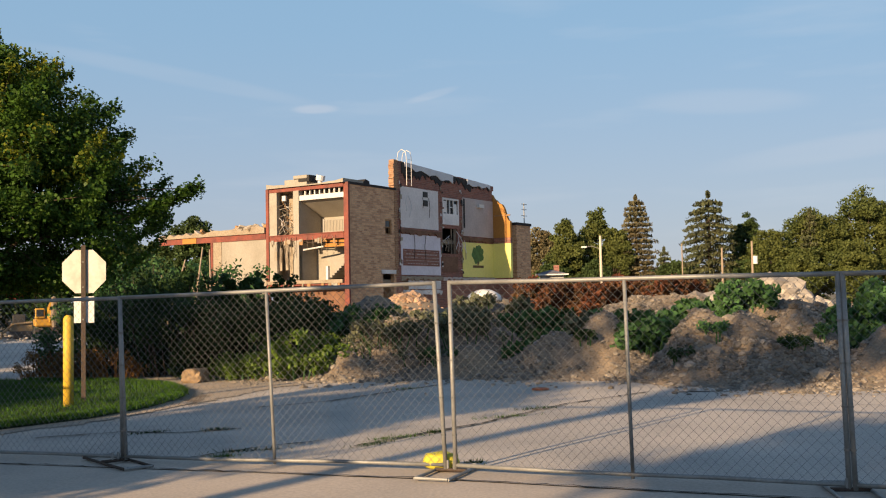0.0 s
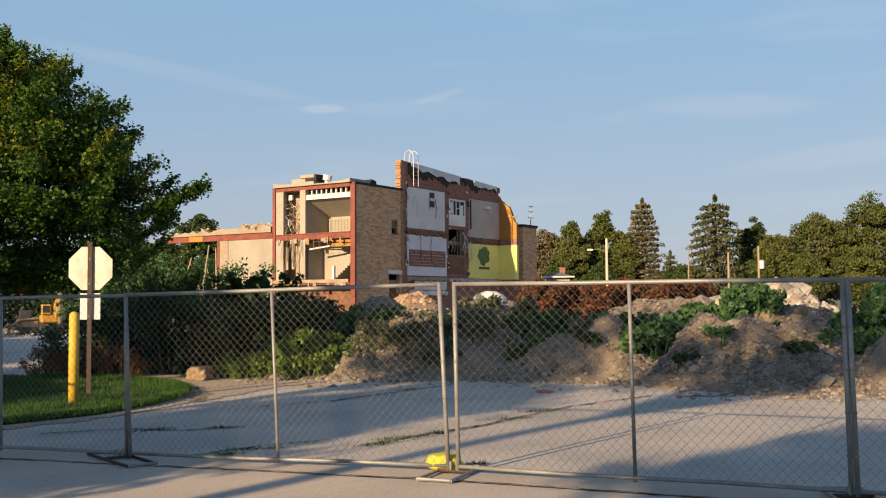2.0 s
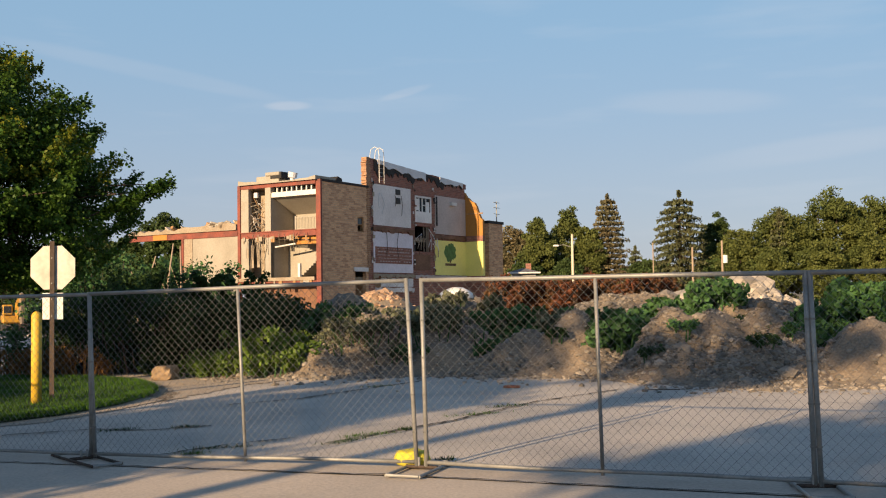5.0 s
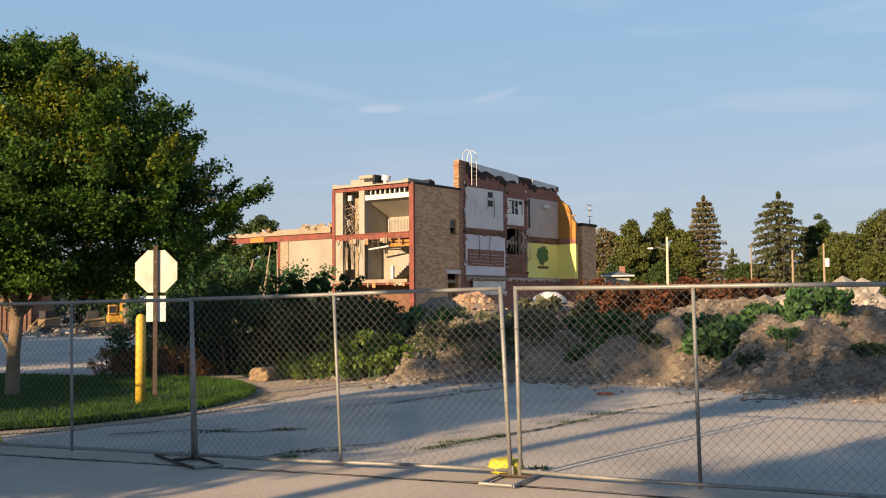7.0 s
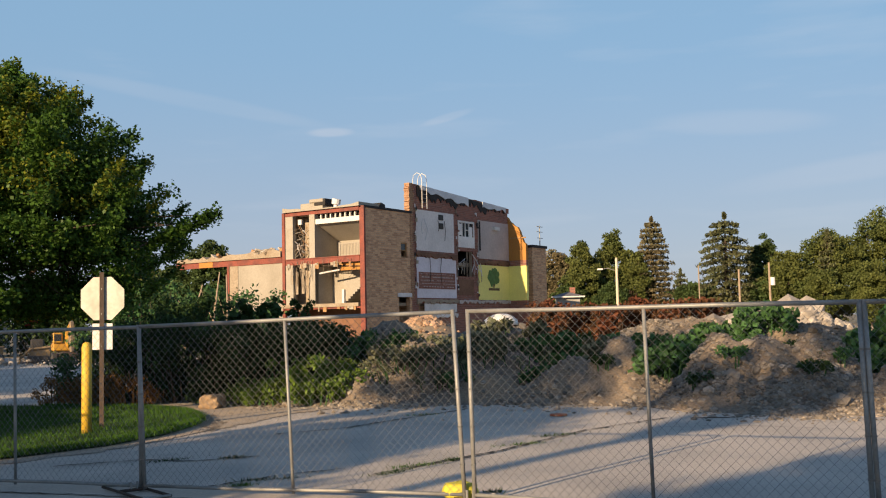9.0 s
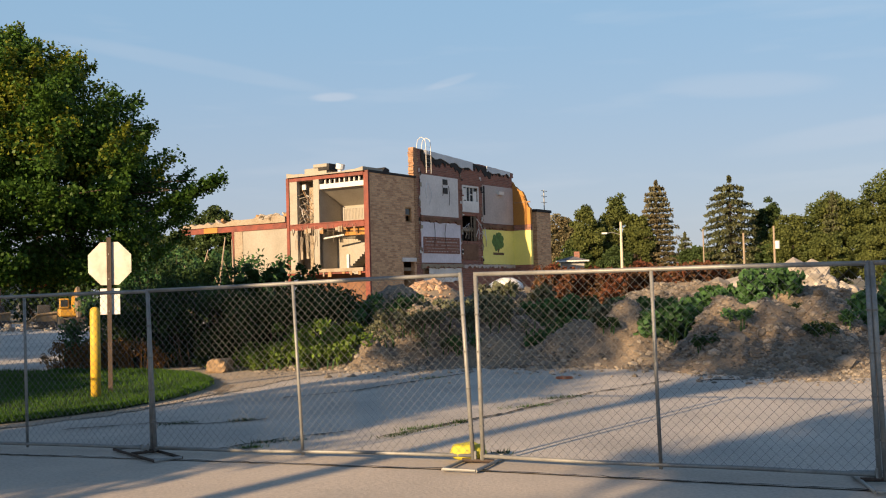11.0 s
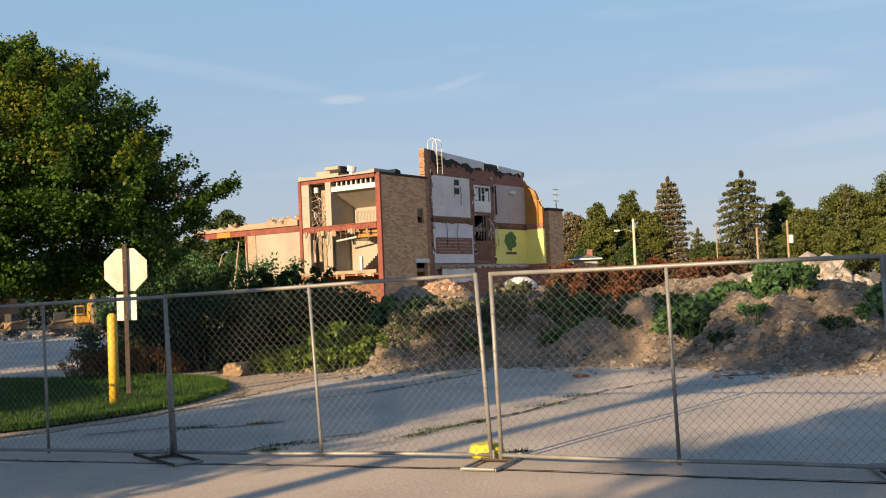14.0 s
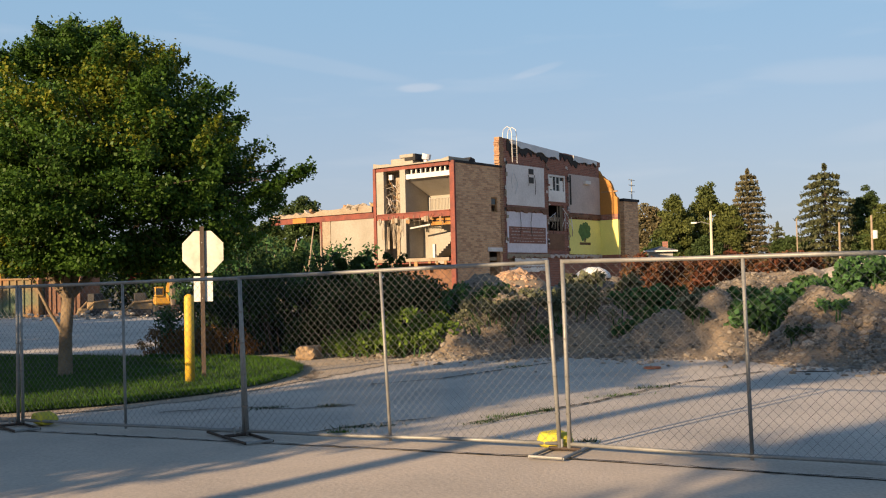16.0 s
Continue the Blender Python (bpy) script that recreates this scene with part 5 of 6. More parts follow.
WEEDS = [(0.6, 24.5, 40, 0.6, 0.85, 0.15), (1.35, 25.1, 34, 0.6, 0.85, 0.15), (-0.6, 24.0, 18, 0.6, 0.4, 0.12), (-1.7, 24.2, 20, 0.8, 0.4, 0.1), (2.95, 21.5, 40, 0.58, 0.55, 0.14), (3.2, 22.5, 36, 0.6, 0.6, 0.14), (2.9, 23.3, 36, 0.55, 0.5, 0.14), (4.1, 24.9, 40, 0.6, 0.5, 0.15), (2.8, 25.3, 34, 0.6, 0.75, 0.15),
         (5.0, 25.0, 44, 0.7, 0.5, 0.15), (5.9, 25.1, 44, 0.6, 0.55, 0.15), (6.95, 21.1, 34, 0.36, 0.6, 0.13), (7.5, 22.2, 60, 0.5, 1.05, 0.14), (8.2, 22.6, 64, 0.55, 1.15, 0.14), (8.9, 23.4, 60, 0.6, 0.95, 0.14), (9.9, 25.0, 50, 0.9, 0.75, 0.14), (2.1, 25.0, 34, 0.7, 0.8, 0.15),
         (0.95, 23.4, 30, 0.5, 0.5, 0.15), (1.7, 23.6, 26, 0.5, 0.45, 0.15), (3.3, 24.0, 24, 0.5, 0.5, 0.15), (8.0, 21.5, 34, 0.45, 0.8, 0.13), (-0.3, 26.0, 20, 0.9, 0.35, 0.14), (-2.6, 23.2, 24, 0.8, 0.35, 0.09), (-3.3, 24.0, 30, 0.7, 0.5, 0.1), (0.3, 22.4, 14, 0.5, 0.35, 0.1), (-0.9, 22.8, 18, 0.6, 0.45, 0.1), (-1.9, 22.6, 12, 0.5, 0.3, 0.08), (1.9, 23.0, 20, 0.4, 0.6, 0.1)]
for k, (x, y, n, w, h, leaf) in enumerate(WEEDS):
    weed(x, y, 200 + k, n, w, h, leaf, "leaf_dusty" if n in (18, 20) or leaf < 0.1 else "leaf_weed")
for k, (x, y, s) in enumerate(((4.05, 19.6, 0.26), (5.25, 18.75, 0.26), (5.9, 19.4, 0.24), (3.35, 19.4, 0.2), (6.5, 23.4, 0.4), (1.7, 21.3, 0.2), (-1.3, 21.9, 0.35), (6.3, 24.4, 0.4))):
    weed(x, y, 240 + k, 12, s, 0.15, 0.06, "leaf_bush" if k % 2 else "leaf_weed", 50, "low tuft of weeds on rubble", 0.3, 0.08, 0.15)
for k, (x, y, h) in enumerate(((-5.8, 22.5, 0.4), (-5.1, 22.2, 0.5), (-4.5, 22.1, 0.5), (-3.9, 22.4, 0.4), (-5.3, 23.0, 0.7), (-4.3, 22.9, 0.7), (-6.1, 22.9, 0.5))):
    weed(x, y, 260 + k, 20, 0.5, h, 0.085, "leaf_bright", 46, "bright yellow-green weeds at the foot of the shrubs", 0.35)
weed(-4.75, 22.4, 270, 9, 0.35, 0.75, 0.2, "leaf_bright", 12, "broad-leaved bright green weed by the fence")
for k, (x, y, w) in enumerate(((-11.6, 24.7, 0.6), (-10.5, 24.3, 0.6), (-9.4, 24.0, 0.6))):
    bush("dry_weeds", x, y, "dry rust-coloured weeds at the foot of the shrubs", 280 + k, spots(280 + k, 26, w, 0.35, 0.1, 0.7, 0.12, 0.24), 0.09, "dry_grass", 50, "dry weeds", "weed", "dry_grass", 0.3)
for k, (x, y, w, h) in enumerate(((-2.9, 24.6, 0.8, 0.6), (-1.6, 25.2, 0.8, 0.6), (-2.0, 23.3, 0.7, 0.35), (-0.9, 23.7, 0.6, 0.5), (1.7, 23.9, 0.7, 0.5), (2.6, 24.3, 0.7, 0.5), (0.1, 22.9, 0.6, 0.4), (-1.1, 24.6, 0.7, 0.5), (9.6, 23.0, 0.8, 0.2), (-2.9, 23.0, 0.6, 0.35), (1.2, 22.6, 0.5, 0.35), (0.4, 25.3, 0.6, 0.5), (-3.9, 23.6, 0.6, 0.4), (3.3, 25.9, 0.9, 0.7))):
    weed(x, y, 700 + k, 17, w, h, 0.055, "leaf_dusty", 60, "dusty grey-green dry weeds on the soil mound", 0.5, 0.1, 0.22)
# tall broad-leaved stalks standing over the shrubs
for k, (x, y, h) in enumerate(((-6.9, 24.3, 2.45), (-6.55, 24.4, 2.3), (-6.1, 24.5, 2.35), (-5.3, 24.4, 2.25), (-4.35, 24.4, 1.3))):
    bush("tall_weed", x, y, "tall broad-leaved weed standing above the shrubs", 300 + k, spots(300 + k, 9, 0.22, 0.2, h - 0.7, h, 0.12, 0.2), 0.2 if k < 3 else 0.11, "leaf_bush", 9 if k < 3 else 24, "tall weeds", "weed", "leaf_weed", 0.85)
for k, (x, y, h, dx) in enumerate(((-9.1, 29.5, 3.35, 0.25), (-9.9, 29.8, 3.0, 0.5), (-8.8, 30.0, 3.3, -0.1))):
    s = thing("dead_stem", x, y, 0, 0, "bare pale leaning tree stem behind the shrubs", "dead tree", "dead stems")
    part("stem", tube(bmesh.new(), [(-dx, 0, 0), (0, 0, h * 0.55), (dx * 0.7, 0.1, h)], [0.05, 0.04, 0.02], 7), "pole_wood", s)
    part("twig", tube(bmesh.new(), [(0, 0, h * 0.55), (-0.4, 0.1, h * 0.85)], [0.02, 0.008], 5), "pole_wood", s)
for k, (x, y, h, w) in enumerate(((-10.5, 31.0, 3.0, 1.2), (-8.8, 31.5, 3.0, 1.2), (-12.0, 33, 3.3, 1.4))):
    bush("shrub", x, y, "tall open green shrub behind the thicket", 330 + k, spots(330 + k, 40, w, 0.8, 0.3, h, 0.25, 0.5), 0.13, "leaf_weed", 60, "shrubs")
# rust-red sumac thicket beyond the mounds
for k in range(9):
    x = 1.2 + k * 0.95
    bush("sumac_bush", x, 49 + (k % 3), "rust-red leafy thicket beyond the rubble", 350 + k, spots(350 + k, 46, 0.75, 0.7, 0.5, 2.5 - 0.25 * abs(math.sin(k * 1.9)), 0.28, 0.5), 0.2, "sumac", 60, "sumac thicket")


def rock(name, x, y, z, sx, sy, sz, mat, label, seed, group=""):
    bm = bmesh.new()
    bmesh.ops.create_icosphere(bm, subdivisions=3, radius=1)
    for v in bm.verts:
        c = v.co.copy()
        m = max(abs(c.x), abs(c.y), abs(c.z))
        c = c.lerp(c / m, 0.55)
        k = 1 + 0.22 * noise.fractal(c * 1.6 + Vector((seed, 0, 0)), 1.0, 2.0, 4)
        v.co = Vector((c.x * sx, c.y * sy, max(c.z, -0.5) * sz)) * k
    ob = tagged(part(name, bm, mat), label, "rock", group)
    ob.matrix_world = pose(x, y, z, 0, 0, seed * 40)
    return ob


rock("boulder", -6.85, 22.3, gz(-6.5) + 0.12, 0.29, 0.24, 0.2, "tan_rock", "squarish tan sandstone boulder on the lot edge", 2)
# pale concrete rubble heap behind
def rubble_pile(name, x, y, rx, ry, h, n, size, mat, core, label, seed):
    """A low cone of soil or grit under a skin of broken pieces."""
    rng = np.random.default_rng(seed)
    t = thing(name, x, y, 0, 0, label, "rubble heap", kind="stuff")
    pts = []
    for k in range(n):
        r, a = abs(rng.normal(0, 0.5)), rng.uniform(0, 6.28)
        pts.append((r * rx * math.cos(a), r * ry * math.sin(a), max(0.05, h * min(0.94, 1.12 - 0.62 * r) + 0.1 * noise.noise((k * 0.7, 0, seed)))))
    stones("rubble", pts, size, mat, t, seed)
    bm = bmesh.new()
    tube(bm, [(0, 0, -0.05), (0, 0, h * 0.35), (0, 0, h * 0.7), (0, 0, h * 0.9)], [1.25, 1.0, 0.72, 0.42], 18)
    for v in bm.verts:
        k = 1 + 0.2 * noise.noise(v.co * 1.7 + Vector((seed, 0, 0)))
        v.co.x, v.co.y = v.co.x * rx * k, v.co.y * ry * k
    part("core", bm, core, t, "", True)
    return t


rubble_pile("rubble_heap", 10.2, 40, 2.5, 1.6, 1.95, 420, 0.19, "white_rubble", "white_rubble", "heap of pale broken concrete and limestone", 72)
rubble_pile("gravel_heap", 6.3, 38, 2.6, 1.8, 1.55, 420, 0.08, "stone", "gravel", "low grey gravel heap beyond the weeds", 74)
rubble_pile("gravel_heap", 12.9, 41, 2.6, 1.6, 1.15, 300, 0.08, "stone", "gravel", "low grey gravel heap beyond the weeds", 75)
rubble_pile("brick_heap", -6.1, 62, 2.2, 2.0, 2.05, 460, 0.12, "brick_rubble", "soil", "heap of orange broken brick beside the school", 73)
rubble_pile("gravel_heap", -0.5, 28.5, 1.5, 1.2, 1.66, 260, 0.06, "stone", "soil", "low soil heap under the white sheet", 76)
bm = bmesh.new()
bmesh.ops.create_uvsphere(bm, u_segments=16, v_segments=8, radius=1)
for v in bm.verts:
    v.co = Vector((v.co.x * 0.42, v.co.y * 0.4, max(0, v.co.z) * 0.26 + 0.05 * noise.noise(v.co * 2)))
sh = tagged(part("tarpaulin", bm, "white_plastic", None, "", True), "crumpled white plastic sheet lying on the rubble", "tarpaulin")
sh.matrix_world = pose(-0.55, 28.4, 1.6) @ Matrix.Scale(1.2, 4)

# ---- weeds in the cracks, litter, clods ----
def crack(pts, w, seed):
    rng = np.random.default_rng(seed)
    vs, fs = [], []
    for i in range(len(pts) - 1):
        a, b = np.array(pts[i]), np.array(pts[i + 1])
        n = max(3, int(np.linalg.norm(b - a) / 0.12))
        for j in range(n):
            p = a + (b - a) * j / n + rng.normal(0, 0.018, 2)
            d = (b - a) / np.linalg.norm(b - a)
            o = np.array((-d[1], d[0])) * w * rng.uniform(0.3, 1.4)
            vs += [(*(p - o), gz(p[0]) + 0.013), (*(p + o), gz(p[0]) + 0.013)]
            if len(vs) > 2:
                k = len(vs)
                fs.append((k - 4, k - 2, k - 1, k - 3))
    tagged(pydata("pavement_crack", vs, fs, "crack"), "dark weathered crack in the asphalt", "crack", "pavement cracks", "structure")


crack([(-1.6, 11.4), (-0.2, 13.3), (1.0, 15.6), (2.6, 17.6)], 0.026, 1)
crack([(-3.9, 16.2), (-2.9, 16.9), (-1.6, 19.0), (-0.9, 20.0)], 0.036, 2)
crack([(-6.1, 13.0), (-5.0, 13.4), (-4.2, 13.1), (-3.3, 13.5)], 0.03, 3)
crack([(-3.3, 10.9), (-2.8, 11.5), (-1.9, 12.1)], 0.022, 4)
crack([(0.8, 16.0), (3.5, 16.0), (6.0, 14.6), (8.0, 14.0)], 0.008, 5)
crack([(5.0, 13.0), (7.5, 13.4), (10, 13.0)], 0.026, 6)
crack([fence_xy(s, -0.333) for s in (-14, -8, -3, 2, 7, 12)], 0.014, 7)
crack([fence_xy(s, 0.408) for s in (-14, -8, -3, 2, 7, 12)], 0.009, 8)
crack([fence_xy(s, d) for s, d in ((-14, -3.4), (-5, -3.45), (6, -3.4), (14, -3.5))], 0.010, 9)
crack([fence_xy(s, d) for s, d in ((-9.5, -0.4), (-8.6, -0.9), (-8.9, -1.6))], 0.019, 10)
for k, (x, y, w) in enumerate(((-1.15, 12.1, 0.22), (-0.75, 12.5, 0.06), (-1.35, 11.6, 0.2), (0.1, 14.0, 0.25), (0.55, 15.0, 0.22), (-2.75, 11.3, 0.2), (-2.95, 10.9, 0.1), (-4.6, 13.25, 0.18), (-3.75, 13.35, 0.1), (-1.75, 18.9, 0.2), (-0.2, 10.0, 0.08))):
    rng = np.random.default_rng(400 + k)
    vs, fs = [], []
    for i in range(110):
        a, px, py = rng.uniform(0, 6.28), rng.normal(0, w), rng.normal(0, 0.045)
        h, dx, dy, q = rng.uniform(0.015, 0.055), *rng.normal(0, 0.03, 2), 0.007
        vs += [(px - q * math.cos(a), py - q * math.sin(a), 0), (px + q * math.cos(a), py + q * math.sin(a), 0), (px + dx, py + dy, h)]
        fs.append((3 * i, 3 * i + 1, 3 * i + 2))
    g = tagged(pydata("grass_tuft", vs, fs, "leaf_bush" if k % 3 else "grass"), "small grass tuft growing in a pavement crack", "grass tuft", "crack weeds", "stuff")
    g.matrix_world = pose(x, y, gz(x) + 0.005, 0, 0, rng.uniform(20, 60))
bm = tube(bmesh.new(), [(0, 0, 0), (0, 0, 0.03), (0, 0, 0.035)], [0.16, 0.15, 0.05], 9)
ob = tagged(part("clay_shard", bm, "terracotta"), "flat orange-red clay shard on the asphalt", "debris")
ob.matrix_world = pose(0.7, 18.1, 0.01)
bm = bmesh.new()
tube(bm, [(-0.3, 0, 0.02), (0.0, 0.02, 0.022), (0.3, 0, 0.02)], 0.008, 6)
ob = tagged(part("metal_rod", bm, "rusty_post"), "thin dark metal rod lying on the asphalt", "debris")
ob.matrix_world = pose(3.2, 17.2, 0.0)

# scrap heap on the lawn
heap = thing("scrap_heap", -13.6, 18.3, gz(-13.6) + 0.05, 0, "heap of torn grey shingles and white strips on the grass", "scrap heap", kind="stuff")
rng = np.random.default_rng(91)
for mat, n, w in (("shingle_grey", 300, 0.13), ("scrap_white", 230, 0.034), ("tar", 200, 0.12)):
    vs, fs = [], []
    for i in range(n):
        a, r = rng.uniform(0, 6.28), abs(rng.normal(0, 0.42))
        p = np.array((0.86 * r * math.cos(a), 0.7 * r * math.sin(a), max(0.03, 0.66 * (1 - r ** 1.3) * (rng.uniform(0.3, 1.0) if w > 0.1 else rng.uniform(0.95, 1.15)))))
        e1, e2 = rng.normal(size=3), rng.normal(size=3)
        e1 /= np.linalg.norm(e1)
        e2 -= e1 * e1.dot(e2)
        e2 /= np.linalg.norm(e2)
        e3 = np.cross(e1, e2) * 0.01
        e1, e2 = e1 * rng.uniform(0.07, 0.2), e2 * w * rng.uniform(0.4, 0.8)
        k = len(vs)
        for o in (-e3, e3):
            vs += [np.maximum(q, (-9, -9, 0.0)) for q in (p - e1 - e2 + o, p + e1 - e2 + o, p + e1 + e2 + o, p - e1 + e2 + o)]
        fs += [(k, k + 1, k + 2, k + 3), (k + 4, k + 7, k + 6, k + 5), (k, k + 4, k + 5, k + 1), (k + 1, k + 5, k + 6, k + 2), (k + 2, k + 6, k + 7, k + 3), (k + 3, k + 7, k + 4, k)]
    part_ob = pydata("shingle_scrap" if w > 0.1 else "strip_scrap", vs, fs, mat, heap)
bm = boxes((-0.17, 0.17, -0.12, 0.12, 0, 0.42), bevel=0.04)
bag = tagged(part("paper_sack", bm, "dry_grass"), "yellowish sack standing beside the scrap heap", "sack")
bag.matrix_world = pose(-14.35, 18.0, gz(-14) + 0.05, 0, 4, 30)

# ---- far trees ----
def conifer(x, y, h, w, label, seed, mat, droop=0.25, tiers=16, per=26, group="conifers", leaf=0.42, base=1.2, full=0.62):
    """Spruce: straight trunk, tiers of drooping boughs, each bough a spray of needle tufts."""
    rng = np.random.default_rng(seed)
    t = thing("spruce_tree", x, y, 0, 0, label, "conifer", group)
    bm = bmesh.new()
    tube(bm, [(0, 0, 0), (0, 0, h * 0.5), (0, 0, h)], [0.28, 0.16, 0.03], 8)
    pts = []
    for i in range(tiers):
        f = i / (tiers - 1)
        z = base + (h - base - 0.3) * f
        reach = w * (1 - f) ** full * rng.uniform(0.85, 1.1) + 0.15
        n = int(7 + 7 * (1 - f))
        for k in range(n):
            a = 6.28 * (k + rng.uniform(-0.3, 0.3)) / n + i
            l = reach * rng.uniform(0.7, 1.12)
            tip = np.array((l * math.cos(a), l * math.sin(a), -droop * l + 0.1 * l))
            tube(bm, [(0, 0, z), (tip[0] * 0.6, tip[1] * 0.6, z + tip[2] * 0.8), (tip[0], tip[1], z + tip[2])], [0.05, 0.03, 0.01], 4, False)
            q = rng.uniform(0.15, 1.0, (per, 1)) ** 0.7
            side = np.array((-math.sin(a), math.cos(a), 0)) * rng.normal(0, 0.13, (per, 1)) * l * 0.8
            pts.append(np.array((0, 0, z)) + tip * q + side + np.array((0, 0, 1)) * (rng.normal(-0.1, 0.12, (per, 1)) - 0.25 * np.abs(rng.normal(size=(per, 1))) * droop))
    part("trunk", bm, "bark_dark", t)
    leaf_cloud("needles", np.concatenate(pts), leaf, mat, t, seed, 0.45, 0.4, "", 0.5)
    return t


conifer(15.8, 128, 14.4, 3.5, "tall narrow brownish spruce beyond the thicket", 501, "needle_brown", 0.15, 19, 70, leaf=0.36, base=2.0, full=0.55)
conifer(23.6, 122, 14.1, 4.9, "broad spruce with drooping boughs", 502, "needle", 0.36, 15, 80, leaf=0.4, base=2.0, full=0.42)
conifer(22.4, 150, 9.0, 2.4, "small pale spruce far off", 503, "needle", 0.3, 12, 16)
conifer(34.3, 118.5, 11.4, 2.0, "pointed dark evergreen among broadleaf trees", 507, "needle", 0.1, 14, 22)


def far_tree(x, y, h, w, label, seed, mat, per=150, n=170, leaf=0.5):
    return shade_tree("broadleaf_tree", x, y, label, seed, h, w, w, h * 0.55, h * 0.45, h * 0.25, 0.25, leaf, n, per, (mat, None, "bark_dark"), (0, 0), (w * 0.17, w * 0.33), 0.1)


for k, (x, y, h, w) in enumerate(((7.0, 125, 11.6, 3.1), (10.9, 128, 12.9, 3.4), (13.4, 127, 10.6, 2.6))):
    shade_tree("evergreen_tree", x, y, "olive-green pointed evergreen in a far group", 504 + k, h, w, w, h * 0.5, h * 0.5, h * 0.2, 0.25, 0.3, 190, 130, ("leaf_far", None, "bark_dark"), (0, 0), (w * 0.14, w * 0.27), 0.05, 0.62)
FAR = [(4.0, 131, 11.0, 2.7, "needle_brown"), (1.4, 133, 9.7, 2.4, "leaf_far_dark"), (29.6, 130, 12.3, 2.2, "leaf_far_dark"), (30.0, 119, 9.3, 3.0, "leaf_far"), (35.5, 121, 11.8, 3.8, "leaf_far"), (41.6, 123, 13.9, 4.3, "leaf_far"),
       (48.0, 125, 13.4, 4.2, "leaf_far"), (55.0, 128, 12.2, 4.0, "leaf_far"), (61.5, 141, 17.4, 5.8, "leaf_far_dark"), (63, 129, 12.6, 4.2, "leaf_far"), (70, 134, 14, 5.0, "leaf_far"), (38.2, 117, 7.6, 3.0, "leaf_far"), (32.6, 116, 6.8, 2.6, "leaf_far"),
       (44.8, 119, 8.2, 3.0, "leaf_far"), (27.4, 121, 6.0, 2.2, "leaf_far_dark"), (20.0, 124, 6.2, 2.4, "leaf_far_dark"), (-30.3, 96, 10.4, 2.6, "leaf_far_dark"), (-34.0, 97, 8.4, 2.6, "leaf_far_dark"), (-38.5, 98, 9.2, 3.2, "leaf_far"), (-88, 111, 12.6, 4.0, "leaf_far"),
       (-82, 113, 10.5, 4.0, "leaf_far"), (-96, 112, 12, 4.6, "leaf_far"), (-58, 120, 9.0, 4.0, "leaf_far"), (-48, 118, 9.0, 3.6, "leaf_far_dark"), (5.6, 124, 6.4, 2.4, "leaf_far_dark"), (10.0, 122, 5.8, 2.2, "leaf_far_dark")]
for k, (x, y, h, w, mat) in enumerate(FAR):
    far_tree(x, y, h, w, "full-crowned broadleaf tree in the distance" if w > 3 else "slim broadleaf tree in the distance", 520 + k, mat, leaf=0.32 if w > 4 else 0.28)
# distant belt of trees that closes the horizon
rng = np.random.default_rng(5)
cen = [(-260 + 3.4 * k + rng.uniform(-2, 2), 175 + rng.uniform(-8, 20), rng.uniform(0.5, 6.2)) for k in range(170)]
belt = thing("tree_belt", 0, 0, 0, 0, "low distant belt of green trees along the horizon", "trees", kind="stuff")
leaf_cloud("foliage", clumps(rng, cen, [4.0] * len(cen), 90), 1.1, "leaf_far_dark", belt, 6)

# unseen trees added on the street's near side to shade the lot
shade_tree("offscreen_tree", -11.10, -4.99, "unseen tall high-crowned tree added to shade the mounds", 601, 12, 3.4, 3.2, 9.9, 2.1, 6.8, 0.17, 0.22, 66, 60, ("leaf", None, "bark"), (0, 0), (0.5, 0.85), 0.1)
shade_tree("offscreen_tree", -12.30, 0.48, "unseen round tree added to shade the lot and road", 602, 7, 2.85, 2.75, 4.2, 2.75, 1.4, 0.15, 0.22, 230, 80, ("leaf", None, "bark"), (0, 0), (0.5, 0.8), 0.1)
shade_tree("offscreen_tree", -7.0, -9.87, "unseen broad tree added to shade the right of the lot", 603, 9.2, 4.1, 3.6, 5.75, 3.5, 2.2, 0.16, 0.22, 185, 80, ("leaf", None, "bark"), (0, 0), (0.5, 0.9), 0.1)
shade_tree("offscreen_tree", -22.91, 8.74, "unseen dense tree added to shade the grass and maple", 604, 8, 4.2, 3.6, 4.6, 3.2, 1.8, 0.16, 0.24, 250, 80, ("leaf", None, "bark"), (0, 0), (0.5, 0.9), 0.1)
shade_tree("offscreen_tree", -19.93, 5.44, "unseen small low tree added to shade the grass island", 605, 5.8, 4.2, 2.8, 3.3, 2.2, 1.0, 0.1, 0.22, 300, 80, ("leaf", None, "bark"), (0, 0), (0.4, 0.7), 0.1)
shade_tree("offscreen_tree", -15.14, -1.21, "unseen tall slender high-crowned tree added to shade the mounds", 606, 12, 2.7, 2.6, 9.4, 1.9, 6.5, 0.14, 0.22, 110, 70, ("leaf", None, "bark"), (0, 0), (0.5, 0.85), 0.1)
shade_tree("offscreen_tree", -15.75, 0.1, "unseen tall slender high-crowned tree added to shade the mounds", 607, 10.5, 1.6, 1.6, 8.2, 1.5, 5.6, 0.14, 0.22, 46, 60, ("leaf", None, "bark"), (0, 0), (0.4, 0.7), 0.1)
